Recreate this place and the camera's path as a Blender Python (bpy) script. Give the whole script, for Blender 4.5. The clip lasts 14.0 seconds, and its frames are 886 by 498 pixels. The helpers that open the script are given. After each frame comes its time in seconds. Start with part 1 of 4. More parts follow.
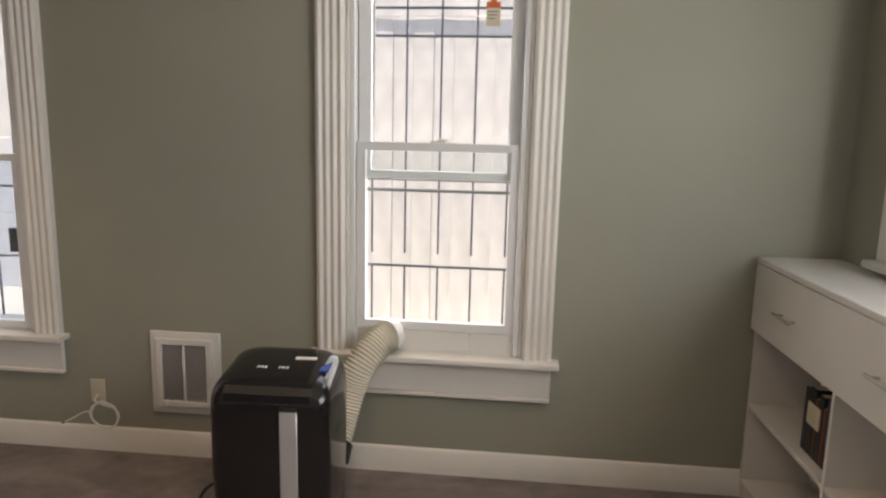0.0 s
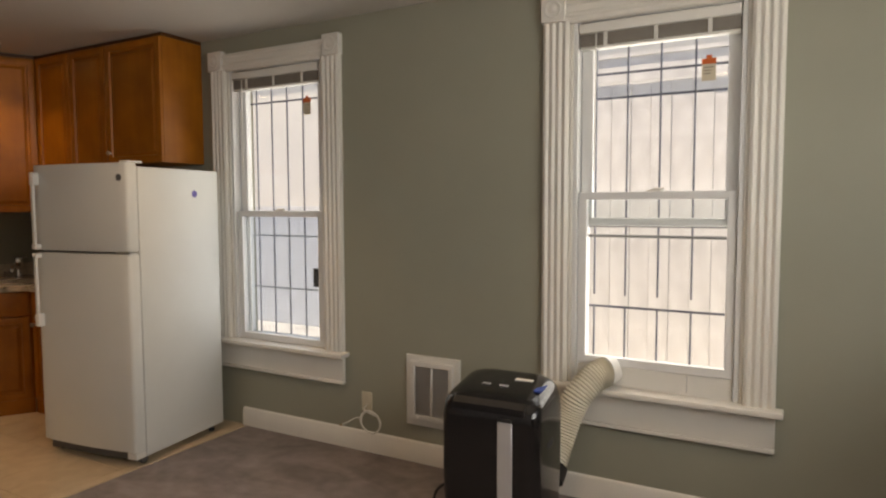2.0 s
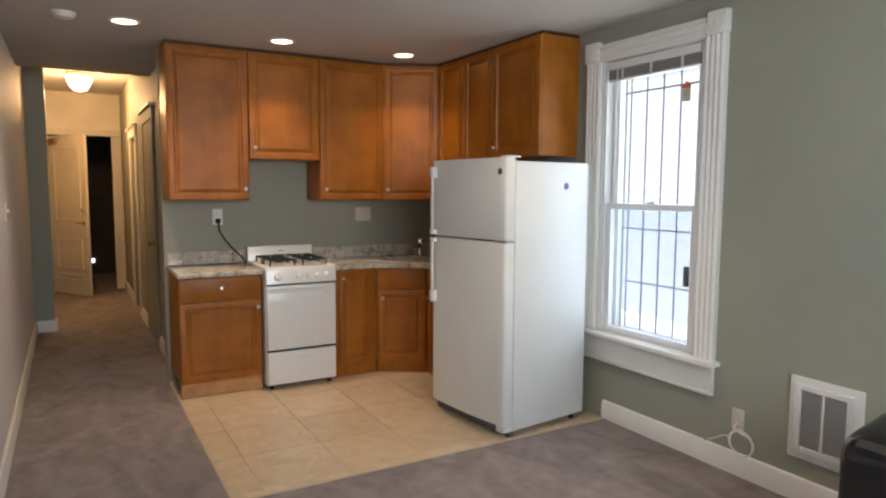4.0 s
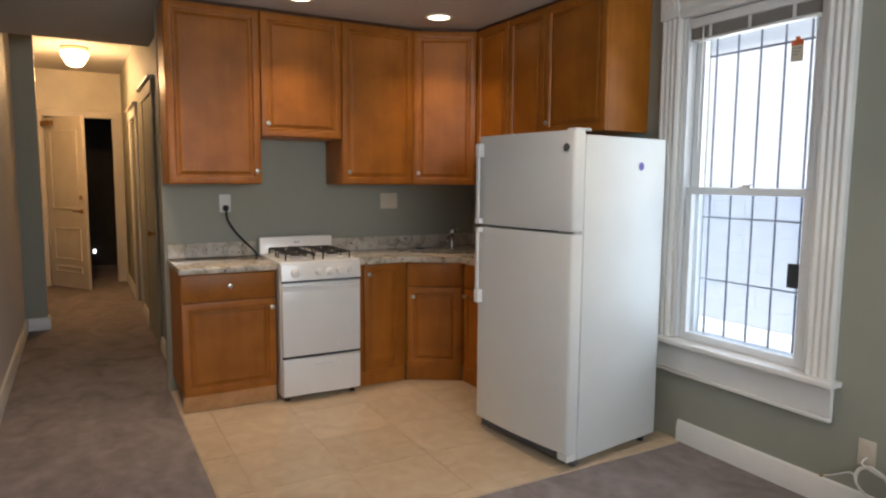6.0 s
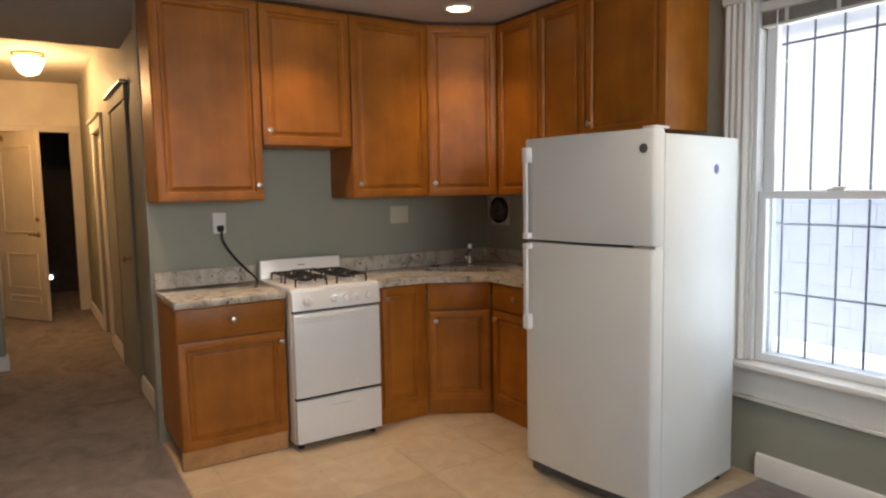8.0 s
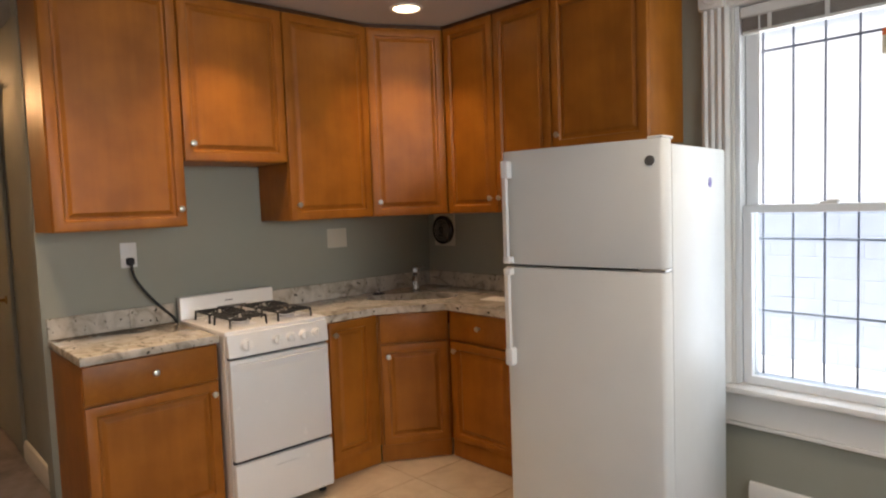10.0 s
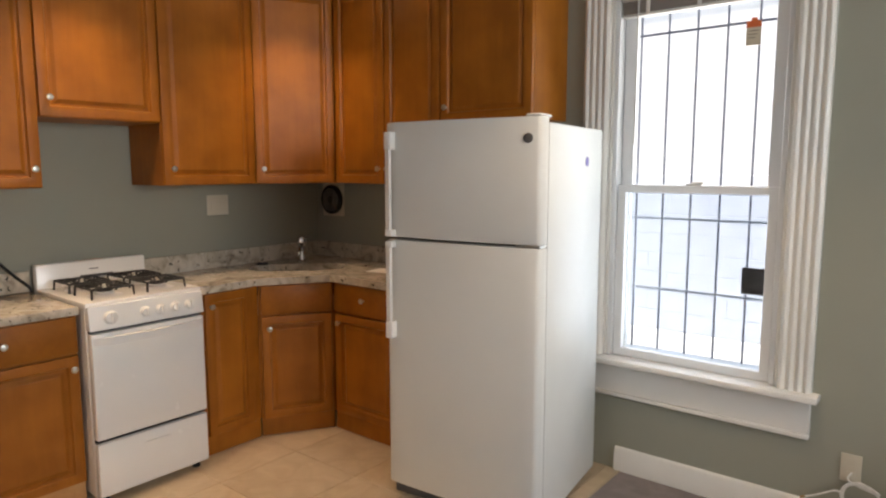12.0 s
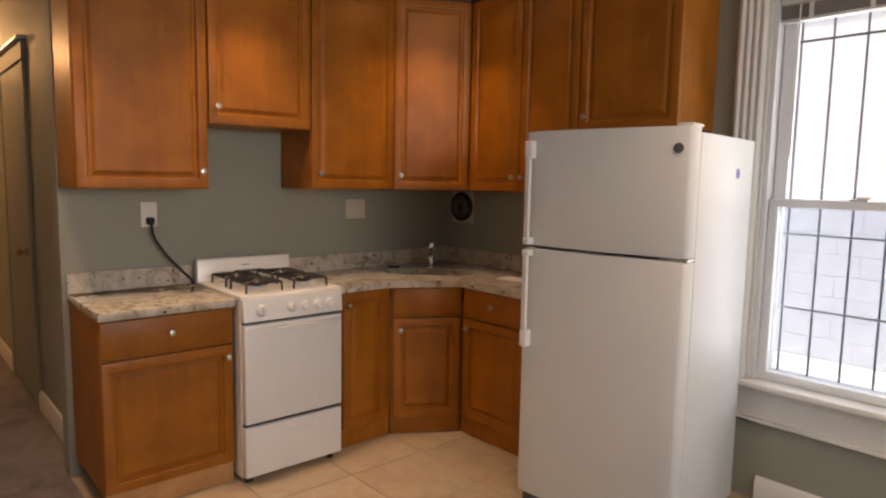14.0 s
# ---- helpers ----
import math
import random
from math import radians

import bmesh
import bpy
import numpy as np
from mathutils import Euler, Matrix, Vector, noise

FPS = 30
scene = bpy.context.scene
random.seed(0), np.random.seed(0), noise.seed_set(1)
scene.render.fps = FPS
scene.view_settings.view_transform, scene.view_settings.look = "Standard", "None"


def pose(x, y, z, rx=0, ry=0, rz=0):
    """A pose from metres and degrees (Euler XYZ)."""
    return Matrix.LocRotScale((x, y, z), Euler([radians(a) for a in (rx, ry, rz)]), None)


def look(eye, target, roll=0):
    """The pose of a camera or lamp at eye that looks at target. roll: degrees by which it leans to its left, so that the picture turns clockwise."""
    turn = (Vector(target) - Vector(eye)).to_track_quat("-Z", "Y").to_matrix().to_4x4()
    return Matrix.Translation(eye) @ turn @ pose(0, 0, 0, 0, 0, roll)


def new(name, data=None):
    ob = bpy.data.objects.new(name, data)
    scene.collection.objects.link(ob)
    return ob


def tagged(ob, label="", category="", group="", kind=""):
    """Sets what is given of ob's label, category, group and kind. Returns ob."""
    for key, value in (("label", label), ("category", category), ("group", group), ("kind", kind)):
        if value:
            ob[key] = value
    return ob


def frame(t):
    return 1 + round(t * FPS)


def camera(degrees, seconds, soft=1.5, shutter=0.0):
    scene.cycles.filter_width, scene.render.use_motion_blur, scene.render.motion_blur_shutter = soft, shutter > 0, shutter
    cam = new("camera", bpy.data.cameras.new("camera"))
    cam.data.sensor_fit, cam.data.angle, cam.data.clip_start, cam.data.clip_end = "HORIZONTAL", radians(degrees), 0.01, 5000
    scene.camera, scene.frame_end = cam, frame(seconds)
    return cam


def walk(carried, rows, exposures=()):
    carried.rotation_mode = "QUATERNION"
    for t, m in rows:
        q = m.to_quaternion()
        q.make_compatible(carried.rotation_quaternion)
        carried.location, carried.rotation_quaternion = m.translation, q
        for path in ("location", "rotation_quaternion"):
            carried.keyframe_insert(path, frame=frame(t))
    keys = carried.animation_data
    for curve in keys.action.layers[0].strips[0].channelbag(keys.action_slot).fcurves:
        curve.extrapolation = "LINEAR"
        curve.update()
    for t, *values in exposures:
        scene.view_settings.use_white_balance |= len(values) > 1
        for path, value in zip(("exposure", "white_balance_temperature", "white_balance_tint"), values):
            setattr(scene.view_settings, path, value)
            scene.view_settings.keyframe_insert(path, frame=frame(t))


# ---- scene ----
cam = camera(68.3, 14.0, soft=2.2)
ROWS = [
    (0.0, 5.217, -2.828, 1.543, 80.38, -1.30, 5.84),
    (0.5, 5.249, -2.876, 1.526, 78.59, -1.31, 9.82),
    (1.0, 5.273, -2.965, 1.547, 78.81, -1.15, 12.21),
    (1.5, 5.452, -2.976, 1.484, 83.21, 0.03, 19.89),
    (2.0, 5.517, -3.119, 1.465, 86.11, 0.21, 28.91),
    (2.5, 5.717, -3.035, 1.548, 86.31, 0.53, 44.22),
    (3.0, 5.650, -3.036, 1.537, 86.23, 0.12, 54.51),
    (3.5, 5.544, -3.067, 1.527, 85.41, -0.13, 59.55),
    (6.0, 4.742, -2.922, 1.458, 83.95, -0.44, 60.84),
    (6.5, 4.537, -2.980, 1.467, 84.59, -0.15, 60.39),
    (7.0, 4.443, -3.005, 1.456, 84.74, 0.14, 59.54),
    (9.5, 3.559, -3.079, 1.490, 85.47, 2.42, 50.44),
    (10.0, 3.531, -3.082, 1.493, 85.88, 2.09, 47.33),
    (10.5, 3.538, -3.065, 1.494, 86.33, 0.18, 44.34),
    (11.0, 3.512, -3.020, 1.510, 86.86, 0.21, 40.60),
    (11.5, 3.534, -3.019, 1.503, 85.17, 0.14, 39.69),
    (12.0, 3.574, -2.996, 1.500, 83.08, 0.05, 38.95),
    (12.5, 3.562, -3.000, 1.472, 80.21, -0.27, 38.00),
    (13.0, 3.551, -3.049, 1.464, 78.19, -0.48, 39.89),
    (13.5, 3.527, -3.113, 1.463, 79.70, -0.61, 44.42),
    (14.0, 3.505, -3.090, 1.495, 83.78, -1.04, 48.80),
]
EXPOSURES = [
    (0.0, 0.57, 7950, 20), (0.5, 0.69, 8350, 20), (1.0, 0.68, 8350, 20), (1.5, 0.62, 8700, 20), (2.0, 0.44, 8850, 20), (2.5, 0.31, 9000, 21), (3.0, 0.90, 8350, 21), (3.5, 1.24, 6800, 15),
    (6.0, 1.07, 6600, 14), (7.0, 1.09, 6650, 14), (9.5, 1.28, 7250, 18), (10.5, 1.32, 6850, 16), (11.5, 1.33, 7050, 16), (12.5, 1.13, 7600, 19),
    (13.5, 0.96, 8000, 23), (14.0, 1.03, 7850, 24),
]
walk(cam, [(t, pose(x, y, z, rx, ry, rz)) for t, x, y, z, rx, ry, rz in ROWS], EXPOSURES)

# ---- light ----
world = bpy.data.worlds.new("sky")
scene.world = world
world.use_nodes = True
sky = world.node_tree.nodes.new("ShaderNodeTexSky")
sky.sky_type, sky.sun_disc = "NISHITA", False
sky.sun_elevation, sky.sun_rotation = radians(63), radians(243)
world.node_tree.links.new(sky.outputs[0], world.node_tree.nodes["Background"].inputs[0])
world.node_tree.nodes["Background"].inputs[1].default_value = 0.12


def lamp(name, kind, m, energy, color, **settings):
    data = bpy.data.lights.new(name, kind)
    data.energy, data.color = energy, color
    if kind == "SUN":
        data.angle = settings["angle"]
    if kind == "AREA":
        data.shape, data.size = settings["shape"], settings["size"]
        data.size_y = settings.get("size_y", settings["size"])
        data.spread = settings.get("spread", radians(180))
    if kind == "POINT":
        data.shadow_soft_size = settings["size"]
    ob = new(name, data)
    ob.matrix_world = m
    return ob


lamp("sun", "SUN", look((-4, -2, 9), (0, 0, 0)), 5.0, (1.0, 0.95, 0.88), angle=radians(0.6))
WARM = (1.0, 0.77, 0.52)
DAY = (0.78, 0.90, 1.0)
for x, y, watts in ((0.74, -0.73, 1.2), (0.73, -1.69, 1.6), (0.77, -2.70, 2.2), (2.89, -1.05, 2.2), (4.95, -1.05, 2.2), (4.95, -2.70, 2.4)):
    lamp("recessed_lamp_light", "AREA", pose(x, y, 2.540), watts, WARM, shape="DISK", size=0.10, spread=radians(95))
lamp("hall_lamp_light", "POINT", pose(-3.6, -2.88, 2.58), 23.0, (1.0, 0.60, 0.27), size=0.07)
# daylight in the window openings
for cx, watts in ((2.590, 5.0), (4.904, 8.0)):
    lamp("window_daylight", "AREA", pose(cx, 0.20, 1.45, -90, 0, 0), watts, (0.82, 0.92, 1.0), shape="RECTANGLE", size=0.70, size_y=1.6)
lamp("window_daylight", "AREA", pose(6.78, -2.20, 1.74, 0, 90, 0), 46.0, DAY, shape="RECTANGLE", size=1.15, size_y=2.0)

# ---- materials ----
def material(name, color, rough=0.5, metal=0.0, vary=0.0, scale=8.0, bump=0.0, bump_scale=80.0, coat=0.0, spec=0.5, island=0.0):
    """A principled material with two scales of colour variation and a fine bump."""
    m = bpy.data.materials.new(name)
    m.use_nodes = True
    t = m.node_tree
    b = t.nodes["Principled BSDF"]
    b.inputs["Base Color"].default_value = (*color, 1)
    b.inputs["Roughness"].default_value = rough
    b.inputs["Metallic"].default_value = metal
    b.inputs["Coat Weight"].default_value = coat
    b.inputs["Specular IOR Level"].default_value = spec
    co = t.nodes.new("ShaderNodeTexCoord").outputs["Object"]
    if vary:
        n = t.nodes.new("ShaderNodeTexNoise")
        n.inputs["Scale"].default_value, n.inputs["Detail"].default_value = scale, 6
        t.links.new(co, n.inputs["Vector"])
        r = t.nodes.new("ShaderNodeMapRange")
        r.inputs["From Min"].default_value, r.inputs["From Max"].default_value = 0.3, 0.7
        r.inputs["To Min"].default_value, r.inputs["To Max"].default_value = 1 - vary, 1 + vary
        t.links.new(n.outputs["Fac"], r.inputs["Value"])
        mix = t.nodes.new("ShaderNodeMix")
        mix.data_type, mix.blend_type = "RGBA", "MULTIPLY"
        mix.inputs["Factor"].default_value = 1
        mix.inputs["A"].default_value = (*color, 1)
        t.links.new(r.outputs["Result"], mix.inputs["B"])
        t.links.new(mix.outputs["Result"], b.inputs["Base Color"])
        r2 = t.nodes.new("ShaderNodeMapRange")
        r2.inputs["To Min"].default_value, r2.inputs["To Max"].default_value = max(rough - 0.12, 0.02), min(rough + 0.12, 1)
        n2 = t.nodes.new("ShaderNodeTexNoise")
        n2.inputs["Scale"].default_value = scale * 3.1
        t.links.new(co, n2.inputs["Vector"])
        t.links.new(n2.outputs["Fac"], r2.inputs["Value"])
        t.links.new(r2.outputs["Result"], b.inputs["Roughness"])
    if bump:
        n = t.nodes.new("ShaderNodeTexNoise")
        n.inputs["Scale"].default_value, n.inputs["Detail"].default_value = bump_scale, 4
        t.links.new(co, n.inputs["Vector"])
        u = t.nodes.new("ShaderNodeBump")
        u.inputs["Strength"].default_value, u.inputs["Distance"].default_value = bump, 0.01
        t.links.new(n.outputs["Fac"], u.inputs["Height"])
        t.links.new(u.outputs["Normal"], b.inputs["Normal"])
    return m


def ramp(t, source, stops):
    r = t.nodes.new("ShaderNodeValToRGB")
    for i, (p, c) in enumerate(stops):
        e = r.color_ramp.elements[i] if i < 2 else r.color_ramp.elements.new(p)
        e.position, e.color = p, (*c, 1)
    t.links.new(source, r.inputs["Fac"])
    return r.outputs["Color"]


def wood_material(name, dark, light, rough=0.40, along="Z", coat=0.0):
    """Stained maple with grain running along one axis and a slight blotchiness."""
    m = material(name, light, rough, coat=coat, spec=0.32)
    t = m.node_tree
    b = t.nodes["Principled BSDF"]
    co = t.nodes.new("ShaderNodeTexCoord").outputs["Object"]
    mp = t.nodes.new("ShaderNodeMapping")
    s = {"X": (2.0, 30, 30), "Y": (30, 2.0, 30), "Z": (22, 22, 1.6)}[along]
    mp.inputs["Scale"].default_value = s
    t.links.new(co, mp.inputs["Vector"])
    n = t.nodes.new("ShaderNodeTexNoise")
    n.inputs["Scale"].default_value, n.inputs["Detail"].default_value, n.inputs["Distortion"].default_value = 1.0, 8, 0.6
    t.links.new(mp.outputs["Vector"], n.inputs["Vector"])
    blot = t.nodes.new("ShaderNodeTexNoise")
    blot.inputs["Scale"].default_value, blot.inputs["Detail"].default_value = 6.0, 5
    t.links.new(co, blot.inputs["Vector"])
    info = t.nodes.new("ShaderNodeObjectInfo")
    a = t.nodes.new("ShaderNodeMath")
    a.operation = "MULTIPLY_ADD"
    a.inputs[1].default_value = 0.95
    soft = t.nodes.new("ShaderNodeMath")
    soft.operation = "MULTIPLY"
    soft.inputs[1].default_value = 0.5
    t.links.new(n.outputs["Fac"], soft.inputs[0])
    t.links.new(blot.outputs["Fac"], a.inputs[0])
    t.links.new(soft.outputs[0], a.inputs[2])
    a2 = t.nodes.new("ShaderNodeMath")
    a2.operation = "MULTIPLY_ADD"
    a2.inputs[1].default_value = 0.16
    t.links.new(info.outputs["Random"], a2.inputs[0])
    t.links.new(a.outputs[0], a2.inputs[2])
    mid = tuple((p + q) / 2 for p, q in zip(dark, light))
    c = ramp(t, a2.outputs[0], [(0.58, dark), (1.0, light), (0.79, mid)])
    t.links.new(c, b.inputs["Base Color"])
    u = t.nodes.new("ShaderNodeBump")
    u.inputs["Strength"].default_value, u.inputs["Distance"].default_value = 0.06, 0.004
    t.links.new(n.outputs["Fac"], u.inputs["Height"])
    t.links.new(u.outputs["Normal"], b.inputs["Normal"])
    return m


def carpet_material():
    m = material("taupe_carpet", (0.17, 0.14, 0.135), 0.95, spec=0.1)
    t = m.node_tree
    b = t.nodes["Principled BSDF"]
    co = t.nodes.new("ShaderNodeTexCoord").outputs["Object"]
    mp = t.nodes.new("ShaderNodeMapping")
    mp.inputs["Rotation"].default_value = (0, 0, radians(35))
    mp.inputs["Scale"].default_value = (1.7, 3.0, 1)
    t.links.new(co, mp.inputs["Vector"])
    big = t.nodes.new("ShaderNodeTexNoise")
    big.inputs["Scale"].default_value, big.inputs["Detail"].default_value, big.inputs["Distortion"].default_value = 1.0, 4, 1.6
    t.links.new(mp.outputs["Vector"], big.inputs["Vector"])
    spot = t.nodes.new("ShaderNodeTexNoise")
    spot.inputs["Scale"].default_value, spot.inputs["Detail"].default_value = 13.0, 6
    t.links.new(co, spot.inputs["Vector"])
    a = t.nodes.new("ShaderNodeMath")
    a.operation = "MULTIPLY_ADD"
    a.inputs[1].default_value = 0.5
    t.links.new(spot.outputs["Fac"], a.inputs[0])
    t.links.new(big.outputs["Fac"], a.inputs[2])
    c = ramp(t, a.outputs[0], [(0.50, (0.180, 0.153, 0.148)), (1.0, (0.300, 0.262, 0.254)), (0.75, (0.240, 0.208, 0.201))])
    t.links.new(c, b.inputs["Base Color"])
    fine = t.nodes.new("ShaderNodeTexNoise")
    fine.inputs["Scale"].default_value, fine.inputs["Detail"].default_value = 260, 3
    t.links.new(co, fine.inputs["Vector"])
    u = t.nodes.new("ShaderNodeBump")
    u.inputs["Strength"].default_value, u.inputs["Distance"].default_value = 0.7, 0.006
    t.links.new(fine.outputs["Fac"], u.inputs["Height"])
    t.links.new(u.outputs["Normal"], b.inputs["Normal"])
    return m


def granite_material():
    """Pale cream granite with grey veining and dark flecks."""
    m = material("granite", (0.5, 0.44, 0.36), 0.09, spec=0.5)
    t = m.node_tree
    b = t.nodes["Principled BSDF"]
    co = t.nodes.new("ShaderNodeTexCoord").outputs["Object"]
    n = t.nodes.new("ShaderNodeTexNoise")
    n.inputs["Scale"].default_value, n.inputs["Detail"].default_value, n.inputs["Distortion"].default_value = 9, 8, 1.5
    t.links.new(co, n.inputs["Vector"])
    c1 = ramp(t, n.outputs["Fac"], [(0.28, (0.25, 0.21, 0.16)), (0.62, (0.63, 0.57, 0.48)), (0.44, (0.49, 0.43, 0.345))])
    v = t.nodes.new("ShaderNodeTexNoise")
    v.inputs["Scale"].default_value, v.inputs["Detail"].default_value = 42, 3
    t.links.new(co, v.inputs["Vector"])
    c2 = ramp(t, v.outputs["Fac"], [(0.30, (0.03, 0.028, 0.025)), (0.37, (1, 1, 1))])
    mix = t.nodes.new("ShaderNodeMix")
    mix.data_type, mix.blend_type = "RGBA", "MULTIPLY"
    mix.inputs["Factor"].default_value = 1
    t.links.new(c1, mix.inputs["A"])
    t.links.new(c2, mix.inputs["B"])
    t.links.new(mix.outputs["Result"], b.inputs["Base Color"])
    return m


def glow_material(name, color, strength):
    m = bpy.data.materials.new(name)
    m.use_nodes = True
    b = m.node_tree.nodes["Principled BSDF"]
    b.inputs["Base Color"].default_value = (0.8, 0.8, 0.78, 1)
    b.inputs["Emission Color"].default_value = (*color, 1)
    b.inputs["Emission Strength"].default_value = strength
    return m


def glass_material():
    m = bpy.data.materials.new("window_glass")
    m.use_nodes = True
    t = m.node_tree
    t.nodes.remove(t.nodes["Principled BSDF"])
    clear, gloss, mix = (t.nodes.new("ShaderNode" + k) for k in ("BsdfTransparent", "BsdfGlossy", "MixShader"))
    clear.inputs["Color"].default_value = (0.96, 0.98, 0.98, 1)
    gloss.inputs["Roughness"].default_value = 0.02
    mix.inputs[0].default_value = 0.04
    t.links.new(clear.outputs[0], mix.inputs[1])
    t.links.new(gloss.outputs[0], mix.inputs[2])
    t.links.new(mix.outputs[0], t.nodes["Material Output"].inputs[0])
    return m


def tile_material():
    m = material("beige_ceramic", (0.50, 0.38, 0.25), 0.30, bump=0.05, bump_scale=14)
    t = m.node_tree
    b = t.nodes["Principled BSDF"]
    co = t.nodes.new("ShaderNodeTexCoord").outputs["Object"]
    info = t.nodes.new("ShaderNodeObjectInfo")
    add = t.nodes.new("ShaderNodeVectorMath")
    add.operation = "ADD"
    sc = t.nodes.new("ShaderNodeMath")
    sc.operation = "MULTIPLY"
    sc.inputs[1].default_value = 37
    t.links.new(info.outputs["Random"], sc.inputs[0])
    t.links.new(co, add.inputs[0])
    t.links.new(sc.outputs[0], add.inputs[1])
    n = t.nodes.new("ShaderNodeTexNoise")
    n.inputs["Scale"].default_value, n.inputs["Detail"].default_value, n.inputs["Distortion"].default_value = 7, 7, 1.0
    t.links.new(add.outputs[0], n.inputs["Vector"])
    c = ramp(t, n.outputs["Fac"], [(0.3, (0.50, 0.38, 0.25)), (0.75, (0.63, 0.51, 0.36)), (0.52, (0.56, 0.44, 0.30))])
    hs = t.nodes.new("ShaderNodeHueSaturation")
    r = t.nodes.new("ShaderNodeMapRange")
    r.inputs["To Min"].default_value, r.inputs["To Max"].default_value = 0.93, 1.07
    t.links.new(info.outputs["Random"], r.inputs["Value"])
    t.links.new(r.outputs["Result"], hs.inputs["Value"])
    t.links.new(c, hs.inputs["Color"])
    t.links.new(hs.outputs["Color"], b.inputs["Base Color"])
    return m


SAGE = material("sage_grey_paint", (0.312, 0.312, 0.252), 0.62, vary=0.025, scale=2.2, bump=0.06, bump_scale=170)
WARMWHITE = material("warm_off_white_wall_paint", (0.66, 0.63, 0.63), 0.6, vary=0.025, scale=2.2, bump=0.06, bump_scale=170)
CEILING = material("off_white_ceiling_paint", (0.52, 0.50, 0.47), 0.8, vary=0.03, scale=1.4, bump=0.08, bump_scale=110)
HALLPAINT = material("cream_hall_paint", (0.66, 0.60, 0.48), 0.6, vary=0.08, scale=3.0, bump=0.10, bump_scale=60)
TRIM = material("white_gloss_trim_paint", (0.74, 0.72, 0.67), 0.35, vary=0.03, scale=6, bump=0.04, bump_scale=60)
VINYL = material("white_vinyl", (0.74, 0.75, 0.75), 0.35, vary=0.02, scale=9)
MAPLE = wood_material("honey_maple", (0.280, 0.089, 0.0085), (0.390, 0.131, 0.014))
MAPLE_FLAT = wood_material("honey_maple_rail", (0.280, 0.089, 0.0085), (0.390, 0.131, 0.014), along="Y")
MAPLE_PALE = wood_material("pale_maple_toe_board", (0.36, 0.17, 0.06), (0.55, 0.29, 0.12), rough=0.5, along="Y", coat=0.0)
GAP_SHADE = wood_material("gap_shade_brown", (0.06, 0.022, 0.008), (0.10, 0.038, 0.012))
CARPET = carpet_material()
GRANITE = granite_material()
TILE = tile_material()
GROUT = material("beige_grout", (0.50, 0.40, 0.28), 0.9, vary=0.1, scale=30)
ENAMEL = material("white_enamel", (0.80, 0.79, 0.76), 0.22, vary=0.015, scale=5, coat=0.2)
FRIDGE_SKIN = material("white_textured_steel", (0.70, 0.71, 0.68), 0.36, vary=0.02, scale=4, bump=0.10, bump_scale=320)
GASKET = material("grey_gasket", (0.09, 0.09, 0.09), 0.6)
BLACK = material("black_gloss_plastic", (0.008, 0.008, 0.009), 0.14, vary=0.0, bump=0.0, coat=0.3)
BLACK_MATT = material("black_matt_plastic", (0.014, 0.014, 0.015), 0.5, vary=0.2, scale=20)
IRON = material("black_cast_iron", (0.012, 0.012, 0.012), 0.5, bump=0.3, bump_scale=200)
SILVER = material("silver_plastic", (0.55, 0.55, 0.56), 0.35, metal=0.4, vary=0.03)
CHROME = material("chrome", (0.78, 0.78, 0.78), 0.12, metal=1.0)
NICKEL = material("brushed_nickel", (0.62, 0.60, 0.56), 0.28, metal=1.0)
STEEL = material("stainless_steel", (0.13, 0.127, 0.122), 0.26, metal=1.0, vary=0.05, scale=40)
HOSE = material("cream_hose_plastic", (0.68, 0.65, 0.55), 0.45, vary=0.04)
IVORY = material("ivory_plastic", (0.60, 0.55, 0.44), 0.4, vary=0.02)
WHITE_PLASTIC = material("white_plastic", (0.72, 0.71, 0.67), 0.35, vary=0.02)
MELAMINE = material("white_melamine", (0.72, 0.70, 0.66), 0.38, vary=0.02, scale=3)
BLIND = material("taupe_blind_slat", (0.30, 0.27, 0.24), 0.5, vary=0.1)
GLASS = glass_material()
PALE_RAIL = material("pale_grey_painted_steel", (0.55, 0.56, 0.58), 0.5, vary=0.1, scale=25)
BARS = material("dark_steel_bars", (0.12, 0.13, 0.17), 0.55, metal=0.3, vary=0.15, scale=25)
FENCE = material("whitewashed_fence_board", (0.86, 0.86, 0.86), 0.85, vary=0.16, scale=5, bump=0.4, bump_scale=30)
CONCRETE = material("pale_patio_concrete", (0.55, 0.54, 0.51), 0.9, vary=0.12, scale=3, bump=0.3, bump_scale=40)
BLOCK = material("white_painted_block", (0.64, 0.68, 0.74), 0.85, vary=0.06, scale=6, bump=0.4, bump_scale=40)
BACKDROP_WHITE = material("matt_white_backdrop", (0.80, 0.80, 0.79), 0.9, vary=0.04, scale=2, bump=0.3, bump_scale=50)
RUBBER = material("black_rubber", (0.02, 0.02, 0.02), 0.7)
PURPLE = material("purple_sticker", (0.12, 0.09, 0.36), 0.5)
ORANGE = material("orange_red_print", (0.65, 0.13, 0.03), 0.6)
TAGWHITE = material("cream_card", (0.62, 0.55, 0.42), 0.7)
BLUE = material("blue_sticker", (0.02, 0.06, 0.28), 0.5)
ROOM_DARKNESS = material("painted_room_darkness", (0.05, 0.042, 0.036), 0.9, vary=0.1)
DOORPAINT = material("cream_door_paint", (0.58, 0.52, 0.42), 0.45, vary=0.06, scale=4, bump=0.05, bump_scale=40)
BRASS = material("dark_brass", (0.35, 0.22, 0.08), 0.35, metal=1.0)
LENS = glow_material("lamp_lens", (1.0, 0.80, 0.52), 4.0)
HALLGLOW = glow_material("hall_lamp_glass", (1.0, 0.72, 0.40), 3.5)


# ---- helpers ----
